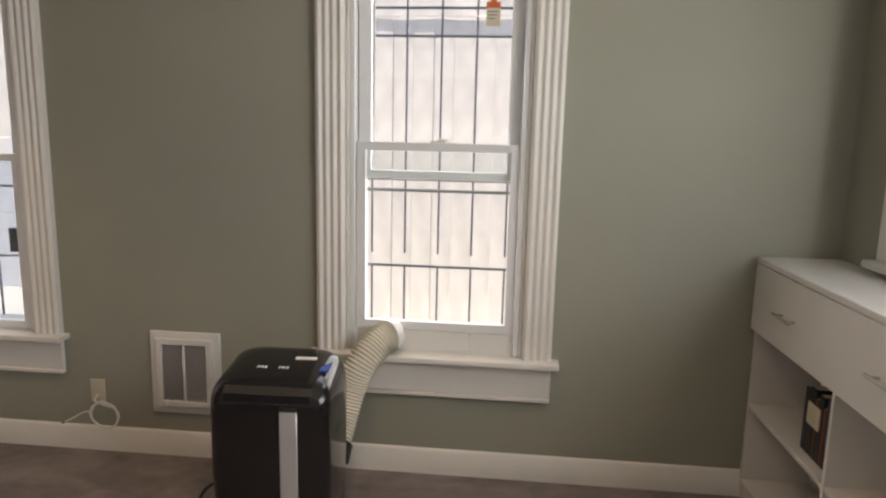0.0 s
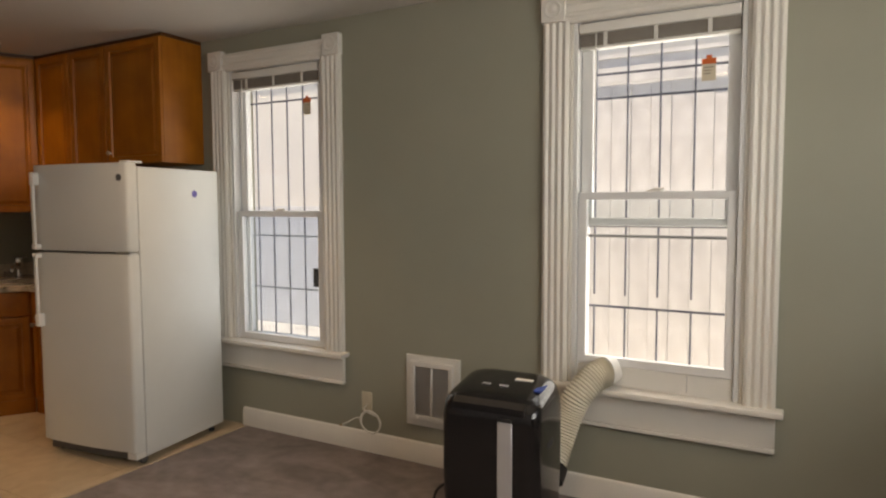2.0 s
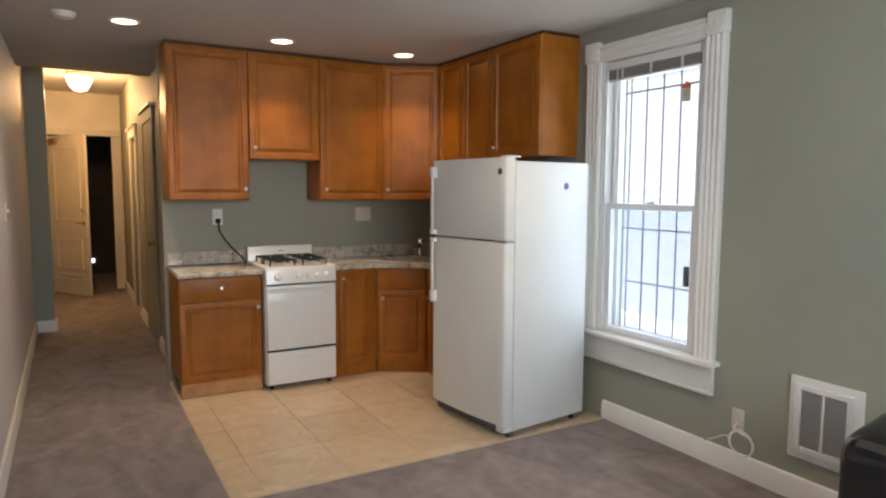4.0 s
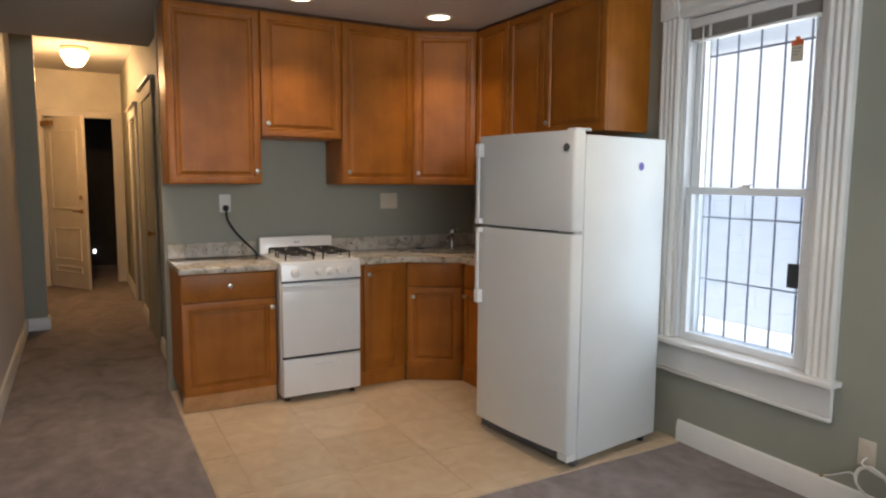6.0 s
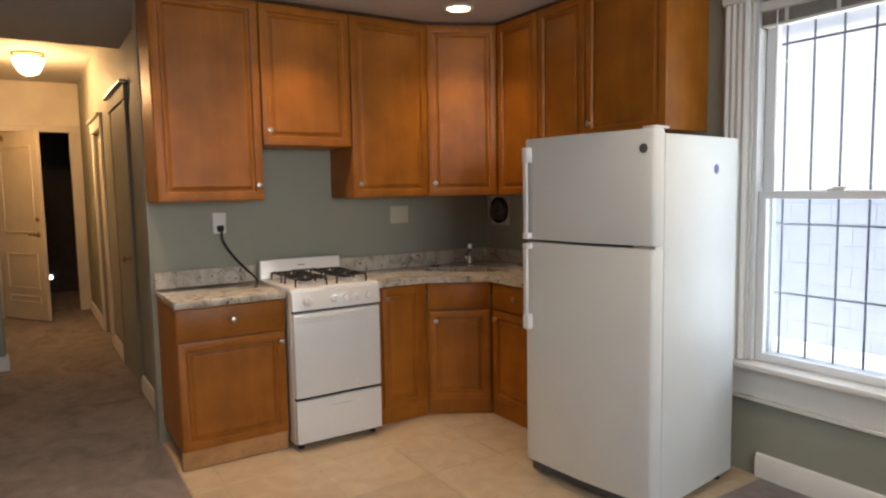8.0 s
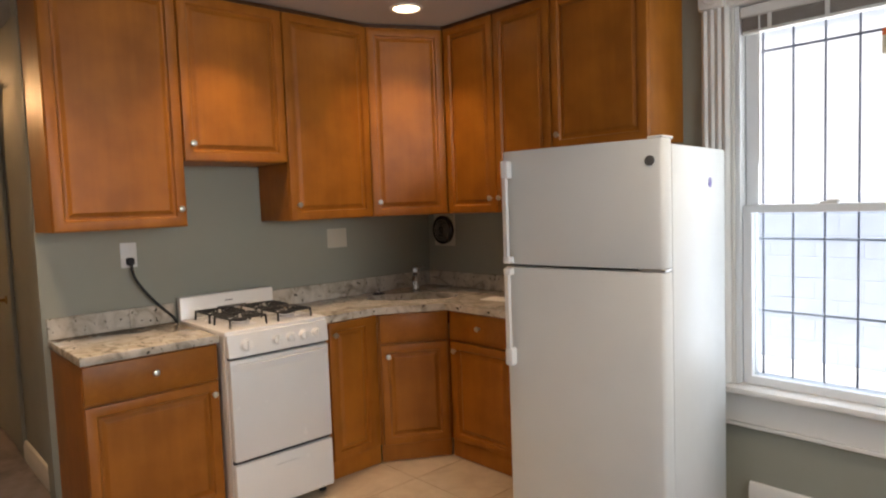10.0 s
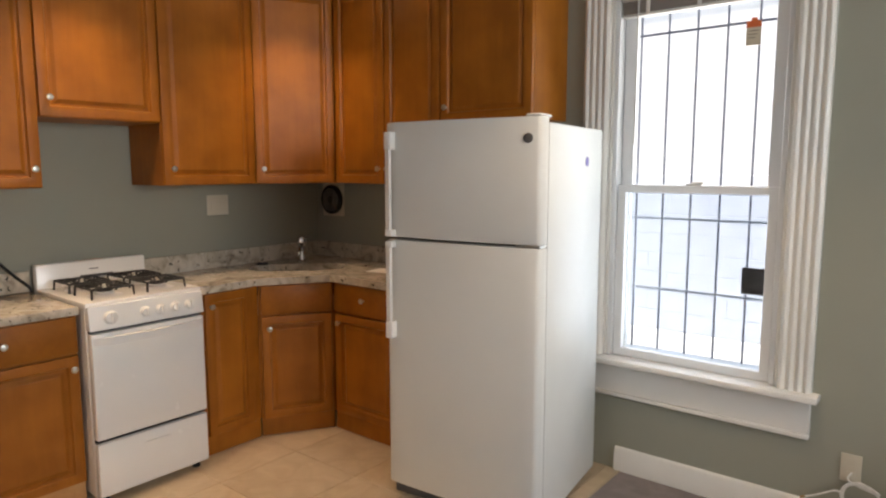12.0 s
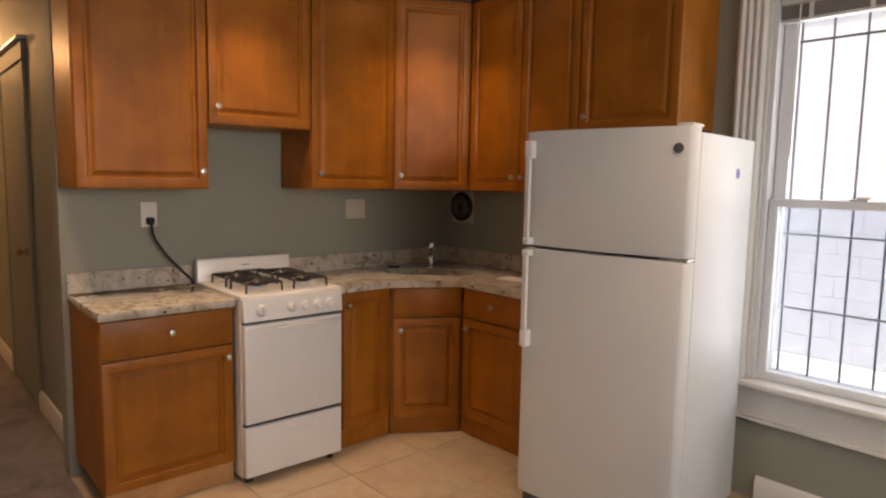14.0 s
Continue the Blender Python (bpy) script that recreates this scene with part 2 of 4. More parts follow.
def box(bm, x0, y0, z0, x1, y1, z1, bevel=0.0, seg=1):
    m = Matrix.LocRotScale(((x0 + x1) / 2, (y0 + y1) / 2, (z0 + z1) / 2), None, (abs(x1 - x0), abs(y1 - y0), abs(z1 - z0)))
    v = bmesh.ops.create_cube(bm, size=1, matrix=m)["verts"]
    if bevel:
        e = list({e for q in v for e in q.link_edges})
        bmesh.ops.bevel(bm, geom=e, offset=bevel, segments=seg, profile=0.5, affect="EDGES", clamp_overlap=True)
    return bm


def boxes(*items, bevel=0.0, seg=1):
    bm = bmesh.new()
    for i in items:
        box(bm, *i, bevel=bevel, seg=seg)
    return bm


def rod(bm, p, q, r, seg=10, r2=None):
    p, q = Vector(p), Vector(q)
    d = q - p
    m = Matrix.Translation((p + q) / 2) @ d.to_track_quat("Z", "Y").to_matrix().to_4x4()
    bmesh.ops.create_cone(bm, cap_ends=True, segments=seg, radius1=r, radius2=r if r2 is None else r2, depth=d.length, matrix=m)
    return bm


def lathe(profile, m=None, seg=20, bm=None):
    """A solid turned round z from (radius, height) pairs."""
    bm = bm or bmesh.new()
    m = m or Matrix()
    rings = []
    for r, z in profile:
        rings.append([bm.verts.new(m @ Vector((r * math.cos(2 * math.pi * k / seg), r * math.sin(2 * math.pi * k / seg), z))) for k in range(seg)])
    for a, b in zip(rings, rings[1:]):
        for k in range(seg):
            bm.faces.new((a[k], a[(k + 1) % seg], b[(k + 1) % seg], b[k]))
    bm.faces.new(rings[0][::-1])
    bm.faces.new(rings[-1])
    return bm


def prism(outline, axis, a, b, bm=None, bevel=0.0):
    """An outline swept straight along an axis, from a to b. The outline is in the other two axes, in order."""
    bm = bm or bmesh.new()
    k = "xyz".index(axis)

    def at(p, w):
        c = list(p)
        c.insert(k, w)
        return bm.verts.new(c)
    lo, hi = [at(p, a) for p in outline], [at(p, b) for p in outline]
    n = len(outline)
    f = [bm.faces.new(lo), bm.faces.new(hi[::-1])]
    for i in range(n):
        f.append(bm.faces.new((lo[i], hi[i], hi[(i + 1) % n], lo[(i + 1) % n])))
    bmesh.ops.recalc_face_normals(bm, faces=f)
    if bevel:
        e = list({e for q in f[:2] for e in q.edges})
        bmesh.ops.bevel(bm, geom=e, offset=bevel, segments=2, profile=0.5, affect="EDGES", clamp_overlap=True)
    return bm


def smooth_path(points, n):
    """Catmull-Rom points through the given ones."""
    p = [Vector(q) for q in points]
    p = [p[0] * 2 - p[1]] + p + [p[-1] * 2 - p[-2]]
    out = []
    for i in range(1, len(p) - 2):
        for k in range(n):
            t = k / n
            a, b, c, d = p[i - 1:i + 3]
            out.append(0.5 * (2 * b + (c - a) * t + (2 * a - 5 * b + 4 * c - d) * t * t + (3 * b - a - 3 * c + d) * t ** 3))
    return out + [p[-2]]


def tube(path, r, seg=8, bm=None):
    """A round tube along a path; r is a radius or a function of the step."""
    bm = bm or bmesh.new()
    rings = []
    up = Vector((0.13, 0.21, 1)).normalized()
    for i, p in enumerate(path):
        d = (path[min(i + 1, len(path) - 1)] - path[max(i - 1, 0)]).normalized()
        u = d.cross(up)
        u = (u if u.length > 0.05 else d.cross(Vector((1, 0, 0)))).normalized()
        w = d.cross(u)
        rad = r(i) if callable(r) else r
        rings.append([bm.verts.new(p + rad * (math.cos(2 * math.pi * k / seg) * u + math.sin(2 * math.pi * k / seg) * w)) for k in range(seg)])
    for a, b in zip(rings, rings[1:]):
        for k in range(seg):
            bm.faces.new((a[k], a[(k + 1) % seg], b[(k + 1) % seg], b[k]))
    bm.faces.new(rings[0][::-1])
    bm.faces.new(rings[-1])
    bmesh.ops.recalc_face_normals(bm, faces=bm.faces)
    return bm


def finish(bm, name, mat, smooth=False):
    me = bpy.data.meshes.new(name)
    bm.to_mesh(me)
    bm.free()
    me.materials.append(mat)
    if smooth:
        me.shade_smooth()
        me.set_sharp_from_angle(angle=radians(38))
    return me


def thing(name, m, label, category, group="", kind=""):
    ob = new(name)
    ob.empty_display_size = 0.1
    ob.matrix_world = m
    return tagged(ob, label, category, group, kind)


def part(name, bm, mat, parent, label="", smooth=True, m=None):
    ob = new(name, finish(bm, name, mat, smooth))
    ob.parent = parent
    if m is not None:
        ob.matrix_basis = m
    return tagged(ob, label)


def solid(name, bm, mat, label, category, kind="", group="", smooth=True, m=None):
    ob = new(name, finish(bm, name, mat, smooth))
    if m is not None:
        ob.matrix_world = m
    return tagged(ob, label, category, group, kind)


# ---- large structure ----
H = 2.555
XK, XE, YS, YW, YH = 0.03, 6.60, -3.40, -2.43, -2.34
AX, BX, GAP = 2.590, 4.904, 0.383
SILL, HEAD = 0.56, 2.36
solid("wall_north", boxes(
    (XK - 0.2, 0, 0, AX - GAP, 0.2, H + 0.1), (AX + GAP, 0, 0, BX - GAP, 0.2, H + 0.1), (BX + GAP, 0, 0, XE + 0.2, 0.2, H + 0.1),
    (AX - GAP, 0, 0, AX + GAP, 0.2, SILL), (AX - GAP, 0, HEAD, AX + GAP, 0.2, H + 0.1),
    (BX - GAP, 0, 0, BX + GAP, 0.2, SILL), (BX - GAP, 0, HEAD, BX + GAP, 0.2, H + 0.1)), SAGE,
    "sage grey painted wall with two tall windows", "wall", "structure", smooth=False)
CY0, CY1, CZ0, CZ1 = -3.40, -0.42, 1.135, 2.36
solid("wall_east", boxes(
    (XE, CY1, 0, XE + 0.2, 0, H + 0.1), (XE, -4.6, 0, XE + 0.2, CY0, H + 0.1),
    (XE, CY0, 0, XE + 0.2, CY1, CZ0), (XE, CY0, CZ1, XE + 0.2, CY1, H + 0.1)), SAGE,
    "sage grey painted wall with a wide window", "wall", "structure", smooth=False)
solid("wall_kitchen", boxes((XK - 0.12, YW, 0, XK, 0, H + 0.1)), SAGE, "sage grey painted kitchen wall behind the cabinets", "wall", "structure", smooth=False)
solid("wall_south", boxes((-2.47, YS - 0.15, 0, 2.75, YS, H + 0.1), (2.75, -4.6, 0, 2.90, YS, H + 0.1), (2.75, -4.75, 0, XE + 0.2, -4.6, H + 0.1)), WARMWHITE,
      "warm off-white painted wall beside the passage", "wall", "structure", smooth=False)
DX0, DX1 = -3.70, -2.95
solid("wall_hall_north", boxes((DX1, YH, 0, XK - 0.121, YH + 0.12, 2.95), (-5.4, YH, 0, DX0, YH + 0.12, 2.95), (DX0, YH, 2.10, DX1, YH + 0.12, 2.95)), SAGE,
      "painted passage wall with a doorway", "wall", "structure", smooth=False)
solid("wall_pier", boxes((-2.62, YS - 0.15, 0, -2.47, -3.22, 2.95)), SAGE, "short grey pier where the passage narrows", "wall", "structure", smooth=False)
solid("wall_hall_south", boxes((-5.4, YS - 0.15, 0, -2.62, YS - 0.02, 2.95), (-2.469, YS - 0.15, H + 0.101, -1.42, YS - 0.001, 2.95)), HALLPAINT, "cream painted passage wall", "wall", "structure", smooth=False)
solid("wall_hall_end", boxes((-5.52, YS - 0.15, 0, -5.4, -3.28, 2.95), (-5.52, -2.47, 0, -5.4, YH + 0.12, 2.95), (-5.52, -3.28, 2.25, -5.4, -2.47, 2.95)), HALLPAINT,
      "mottled cream wall around the entrance door", "wall", "structure", smooth=False)
solid("wall_beyond_door", boxes((-7.5, -4.0, 0, -7.4, -1.2, 2.6), (-7.4, -4.1, 0, -5.52, -4.0, 2.6), (-7.4, -1.2, 0, -5.52, -1.1, 2.6), (-7.5, -4.1, 2.6, -5.52, -1.1, 2.7), (-5.519, -4.0, 0, -5.45, YS - 0.151, 2.6), (-5.519, YH + 0.121, 0, -5.45, -1.2, 2.6)), ROOM_DARKNESS,
      "near-black walls beyond the open entrance door, darkness painted in", "wall", "structure", smooth=False)
solid("wall_side_room", boxes((-4.2, -0.9, 0, -2.4, -0.8, 2.6), (-4.3, YH + 0.121, 0, -4.2, -0.8, 2.6), (-2.4, YH + 0.121, 0, -2.3, -0.8, 2.6), (-4.3, YH + 0.121, 2.6, -2.3, -0.8, 2.7)), ROOM_DARKNESS,
      "unseen side room walls, darkness painted in near-black", "wall", "structure", smooth=False)
solid("ceiling", boxes((-1.42, -4.75, H, XE + 0.2, 0.2, H + 0.12)), CEILING, "off-white painted ceiling", "ceiling", "structure", smooth=False)
solid("ceiling_hall", boxes((-5.52, YS - 0.15, 2.86, -1.30, YH + 0.12, 2.98), (-1.41, YS, H + 0.121, -1.30, YH, 2.859)), CEILING, "cream passage ceiling", "ceiling", "structure", smooth=False)
FX, FY = 2.30, -2.42
solid("floor", boxes((FX, -4.75, -0.12, XE + 0.2, 0.2, 0), (-7.5, -4.75, -0.12, FX, FY, 0), (-7.5, FY, -0.12, XK - 0.12, 0.0, -0.001)), CARPET,
      "grey-brown taupe carpet with vacuum marks", "carpet", "structure", smooth=False)
solid("floor_tiled", boxes((XK - 0.12, FY, -0.12, FX, 0.2, -0.004)), GROUT, "beige ceramic tile floor in the kitchen corner", "tile floor", "structure", smooth=False)
solid("tile_threshold", boxes((FX - 0.005, FY, -0.01, FX + 0.006, 0, 0.004), (XK, FY - 0.006, -0.01, FX + 0.006, FY + 0.004, 0.004), bevel=0.0015), GROUT,
      "thin edge strip between tile and carpet", "trim", "structure")


def baseboard(name, p, q, inward):
    """A moulded skirting between two points of the plan; inward is the direction into the room."""
    p, q, n = Vector(p), Vector(q), Vector(inward)
    prof = [(0, 0), (0.020, 0), (0.020, 0.092), (0.015, 0.100), (0.015, 0.108), (0.008, 0.118), (0, 0.121)]
    bm = bmesh.new()
    a = [bm.verts.new((*(p + n * u), w)) for u, w in prof]
    b = [bm.verts.new((*(q + n * u), w)) for u, w in prof]
    f = [bm.faces.new(a), bm.faces.new(b[::-1])]
    for i in range(len(prof)):
        j = (i + 1) % len(prof)
        f.append(bm.faces.new((a[i], b[i], b[j], a[j])))
    bmesh.ops.recalc_face_normals(bm, faces=f)
    solid(name, bm, TRIM, "white painted moulded baseboard", "baseboard", "structure")


baseboard("baseboard", (2.27, 0), (XE, 0), (0, -1))
baseboard("baseboard", (-2.47, YS), (2.75, YS), (0, 1))
baseboard("baseboard", (-2.47, YS + 0.022), (-2.47, -3.22), (1, 0))
baseboard("baseboard", (-2.62, -3.22), (-2.448, -3.22), (0, 1))
baseboard("baseboard", (-1.15, YH), (XK - 0.12, YH), (0, -1))
baseboard("baseboard", (-2.85, YH), (-2.13, YH), (0, -1))
baseboard("baseboard", (-5.38, YH), (-3.80, YH), (0, -1))
baseboard("baseboard", (XE, -4.6), (XE, 0), (-1, 0))


# ---- windows ----
def fluted(w0, w1, z0, z1, face):
    """A fluted casing board: outline in x and y, swept upwards."""
    n, out = 4, [(w0, 0.0)]
    wid = (w1 - w0)
    out.append((w0, -face * 0.75))
    step = wid / n
    for i in range(n):
        c = w0 + step * (i + 0.5)
        for k in range(-3, 4):
            out.append((c + step * 0.40 * k / 3, -face * (0.78 + 0.22 * math.cos(k / 3 * math.pi / 2))))
    out += [(w1, -face * 0.75), (w1, 0.0)]
    return prism(out, "z", z0, z1)


def frame_bars(x0, x1, z0, z1, y0, y1, w, top=None, bottom=None, bevel=0.003):
    top, bottom = top or w, bottom or w
    b = bevel
    o = [(0, y1), (0, y0 + b), (b, y0)]
    bm = bmesh.new()
    rings = []
    for k, y in o:
        rings.append([bm.verts.new(p) for p in ((x0 + k, y, z0 + k), (x1 - k, y, z0 + k), (x1 - k, y, z1 - k), (x0 + k, y, z1 - k))])
    for k, y in ((b, y0), (0, y0 + b), (0, y1)):
        rings.append([bm.verts.new(p) for p in ((x0 + w - k, y, z0 + bottom - k), (x1 - w + k, y, z0 + bottom - k), (x1 - w + k, y, z1 - top + k), (x0 + w - k, y, z1 - top + k))])
    for p, q in zip(rings, rings[1:] + rings[:1]):
        for k in range(4):
            bm.faces.new((p[k], p[(k + 1) % 4], q[(k + 1) % 4], q[k]))
    bmesh.ops.recalc_face_normals(bm, faces=bm.faces)
    return bm


def stepped(x0, x1, z0, z1, y, steps):
    """A moulded board on the face y: nested rectangles of (inset, height), closed by a flat field."""
    bm = bmesh.new()
    rings = [[bm.verts.new(p) for p in ((x0 + i, y - d, z0 + i), (x1 - i, y - d, z0 + i), (x1 - i, y - d, z1 - i), (x0 + i, y - d, z1 - i))] for i, d in steps]
    for p, q in zip(rings, rings[1:]):
        for k in range(4):
            bm.faces.new((p[k], p[(k + 1) % 4], q[(k + 1) % 4], q[k]))
    bm.faces.new(rings[-1])
    bmesh.ops.recalc_face_normals(bm, faces=bm.faces)
    return bm


def pane(x0, x1, z0, z1, y, parent):
    ob = part("pane", boxes((x0, y - 0.002, z0, x1, y + 0.002, z1)), GLASS, parent, "clear window glass", smooth=False)
    ob.visible_shadow = False
    return ob


def sash_window(name, cx, lift, label):
    w = thing(name, pose(cx, 0, 0), label, "window", kind="structure")
    part("casing", fluted(-0.529, -0.399, 0.583, 2.339, 0.040), TRIM, w, "fluted white casing board")
    part("casing", fluted(0.399, 0.529, 0.583, 2.339, 0.040), TRIM, w, "fluted white casing board")
    head = prism([(0.0, 2.331), (-0.020, 2.331), (-0.030, 2.339), (-0.030, 2.355), (-0.038, 2.361), (-0.038, 2.373), (-0.028, 2.381), (-0.028, 2.411), (-0.040, 2.419), (-0.040, 2.439), (0.0, 2.447)], "x", -0.413, 0.413)
    part("head_casing", head, TRIM, w, "moulded white head casing")
    for s in (-1, 1):
        block = part("corner_block", boxes((s * 0.477 - 0.062, -0.046, 2.340, s * 0.477 + 0.062, 0.0, 2.464), bevel=0.005), TRIM, w, "square white corner block")
        ros = lathe([(0.044, 0), (0.043, 0.004), (0.037, 0.006), (0.030, 0.003), (0.018, 0.003), (0.012, 0.007), (0.004, 0.008)], pose(s * 0.477, -0.0455, 2.402, 90, 0, 0), 20)
        part("rosette", ros, TRIM, block, "turned round rosette")
    part("stool", boxes((-0.561, -0.085, 0.555, 0.561, 0.0, 0.583), (-0.381, 0.0, 0.561, 0.381, 0.10, 0.583), bevel=0.006, seg=2), TRIM, w, "white window stool with a rounded nose")
    part("apron", boxes((-0.530, -0.026, 0.405, 0.530, -0.001, 0.554), (-0.530, -0.034, 0.385, 0.530, -0.001, 0.404), bevel=0.004), TRIM, w, "white apron board under the sill")
    jamb = boxes((-0.382, -0.006, 0.584, -0.360, 0.16, 2.364), (0.360, -0.006, 0.584, 0.382, 0.16, 2.364), (-0.359, -0.006, 2.329, 0.359, 0.16, 2.364), (-0.359, 0.102, 0.562, 0.359, 0.199, 0.60), bevel=0.003)
    part("inner_stop", boxes((-0.398, -0.014, 0.584, -0.382, -0.0005, 2.330), bevel=0.003), TRIM, w, "narrow flat inner stop")
    part("inner_stop", boxes((0.382, -0.014, 0.584, 0.398, -0.0005, 2.330), bevel=0.003), TRIM, w, "narrow flat inner stop")
    part("jamb", jamb, VINYL, w, "white vinyl window frame")
    stops = boxes((-0.359, 0.094, 0.60, -0.331, 0.128, 2.328), (0.331, 0.094, 0.60, 0.359, 0.128, 2.328), bevel=0.003)
    part("track", stops, VINYL, w, "vinyl sash track")
    z0 = 0.585 + lift
    lower = part("lower_sash", frame_bars(-0.357, 0.357, z0, z0 + 0.842, 0.014, 0.046, 0.040, 0.036, 0.040), VINYL, w, "white vinyl lower sash")
    pane(-0.316, 0.316, z0 + 0.040, z0 + 0.806, 0.030, lower)
    part("sash_lock", boxes((-0.035, 0.020, z0 + 0.842, 0.035, 0.042, z0 + 0.852), (-0.004, 0.006, z0 + 0.850, 0.046, 0.026, z0 + 0.861), bevel=0.003), WHITE_PLASTIC, lower, "small white sash lock")
    upper = part("upper_sash", frame_bars(-0.357, 0.357, 1.392 - (0.03 if lift else 0), 2.327, 0.052, 0.084, 0.056, 0.04, 0.036), VINYL, w, "white vinyl upper sash")
    pane(-0.299, 0.299, 1.398 if lift else 1.428, 2.287, 0.068, upper)
    return w


win_a = sash_window("window_1", AX, 0.0, "tall white double-hung window with fluted trim, closed")
win_b = sash_window("window_2", BX, 0.095, "tall white double-hung window, lower sash raised on a panel")
SCREEN = glass_material()
SCREEN.name = "insect_screen"
SCREEN.node_tree.nodes["Transparent BSDF"].inputs["Color"].default_value = (0.84, 0.88, 0.93, 1)
mesh_screen = part("insect_screen", boxes((-0.331, 0.104, 0.605, 0.331, 0.106, 1.40)), SCREEN, win_a, "fine grey insect screen", smooth=False)
mesh_screen.visible_shadow = False
screen = boxes((-0.331, 0.100, 1.300, 0.331, 0.116, 1.315), (-0.331, 0.100, 1.351, 0.331, 0.112, 1.359), bevel=0.002)
part("screen_bar", screen, material("grey_aluminium", (0.30, 0.30, 0.30), 0.4, metal=0.7), win_b, "thin grey screen rail")
filler = boxes((-0.355, 0.016, 0.584, 0.16, 0.040, 0.678), (0.162, 0.020, 0.584, 0.355, 0.044, 0.678), (-0.355, 0.012, 0.584, 0.355, 0.016, 0.592), bevel=0.002)
solid("vent_panel", filler, WHITE_PLASTIC, "white plastic vent panel filling the gap under the raised sash", "vent panel", m=pose(BX, 0, 0))


def mini_blind(cx):
    b = thing("window_blind", pose(cx, 0, 0), "raised blind with a stack of taupe slats in a white headrail", "blind", "raised blinds")
    part("headrail", boxes((-0.355, -0.014, 2.2740, 0.355, 0.048, 2.3220), bevel=0.004), WHITE_PLASTIC, b, "white headrail")
    part("bottom_rail", boxes((-0.352, -0.003, 2.2020, 0.352, 0.042, 2.2150), bevel=0.004, seg=2), WHITE_PLASTIC, b, "white bottom rail")
    for i in range(9):
        z = 2.2185 + i * 0.0062
        dx = 0.002 * math.sin(i * 2.3)
        part("slat", boxes((-0.352 + dx, -0.003 + 2 * abs(dx), z, 0.352 + dx, 0.042, z + 0.004)), BLIND, b, smooth=False)
    for x in (-0.23, 0.0, 0.23):
        part("ladder_tape", boxes((x - 0.009, -0.0075, 2.2040, x + 0.009, -0.0035, 2.2740), bevel=0.001), WHITE_PLASTIC, b, "white ladder tape")
    part("wand", rod(bmesh.new(), (-0.275, -0.008, 1.62), (-0.275, -0.004, 2.3020), 0.004, 8), WHITE_PLASTIC, b, "thin tilt wand")
    return b


mini_blind(AX)
mini_blind(BX)


def glass_tag(cx, z):
    g = thing("window_tag", pose(cx, 0.064, z), "cream card tag with an orange band stuck on the glass", "tag", "window tags")
    part("card", boxes((-0.030, -0.002, -0.055, 0.030, 0.0, 0.045), bevel=0.0008), TAGWHITE, g)
    part("band", boxes((-0.030, -0.003, 0.020, 0.030, -0.0021, 0.045)), ORANGE, g, "orange printed band", smooth=False)
    for k in range(3):
        part("text_bar", boxes((-0.022, -0.003, 0.004 - 0.014 * k, 0.020 - 0.006 * k, -0.0021, 0.007 - 0.014 * k)), GASKET, g, smooth=False)
    part("hanger", boxes((-0.012, -0.002, 0.0455, 0.012, 0.0, 0.060), bevel=0.0008), ORANGE, g)


glass_tag(AX + 0.21, 2.08)
glass_tag(BX + 0.22, 2.07)
solid("lock_plate", boxes((0.205, 0.098, 0.945, 0.3305, 0.1025, 1.065), bevel=0.002), BLACK_MATT, "dark square lock plate at the window track", "lock plate", m=pose(AX, 0, 0))


def grille(name, xs, y, spans, rails, label, pale=()):
    g = thing(name, pose(0, 0, 0), label, "window bars")
    for x in xs:
        for z0, z1 in spans:
            part("bar", boxes((x - 0.0045, y - 0.005, z0, x + 0.0045, y + 0.005, z1), bevel=0.002), BARS, g, smooth=False)
    for z, a, b in rails:
        part("rail", boxes((a, y - 0.011, z - 0.006, b, y - 0.0052, z + 0.006), bevel=0.002), BARS, g, smooth=False)
    for z, a, b in pale:
        part("rail", boxes((a, y - 0.011, z - 0.006, b, y - 0.0052, z + 0.006), bevel=0.002), PALE_RAIL, g, "pale grey cross rail", smooth=False)


grille("window_bars", [AX - 0.330 + 0.134 * k for k in range(6)], 0.182, [(SILL, HEAD)], [(2.145, AX - GAP, AX + GAP)], "dark steel security bars outside the window", [(1.262, AX - GAP, AX + GAP), (0.912, AX - GAP, AX + GAP)])
grille("window_bars", [BX - 0.322 + 0.157 * k for k in range(5)], 0.182, [(SILL, 0.945), (1.004, 2.25)], [(2.110, BX - GAP, BX + GAP), (1.990, BX - GAP, BX + GAP), (0.945, BX - GAP, BX + GAP)], "dark steel security bars in two panels outside the window")

# east window
w = thing("window_3", pose(XE, 0, 0), "wide white window above the low shelving", "window", kind="structure")
cas = boxes((-0.030, CY1 - 0.002, CZ0, 0.0, CY1 + 0.11, CZ1 + 0.11), (-0.030, CY0 - 0.11, CZ0, 0.0, CY0 + 0.002, CZ1 + 0.11), (-0.026, CY0, CZ1 - 0.002, 0.0, CY1, CZ1 + 0.10), bevel=0.006)
part("casing", cas, TRIM, w, "white casing")
part("sill", boxes((-0.07, CY0 - 0.13, CZ0 - 0.028, 0.0, CY1 + 0.13, CZ0), (0.0, CY0 + 0.002, CZ0 + 0.001, 0.12, CY1 - 0.002, CZ0 + 0.02), bevel=0.006), TRIM, w, "white sill")
THIRD = (CY1 - CY0) / 3
for a, b in ((CY0, CY0 + THIRD), (CY0 + THIRD, CY1 - THIRD), (CY1 - THIRD, CY1)):
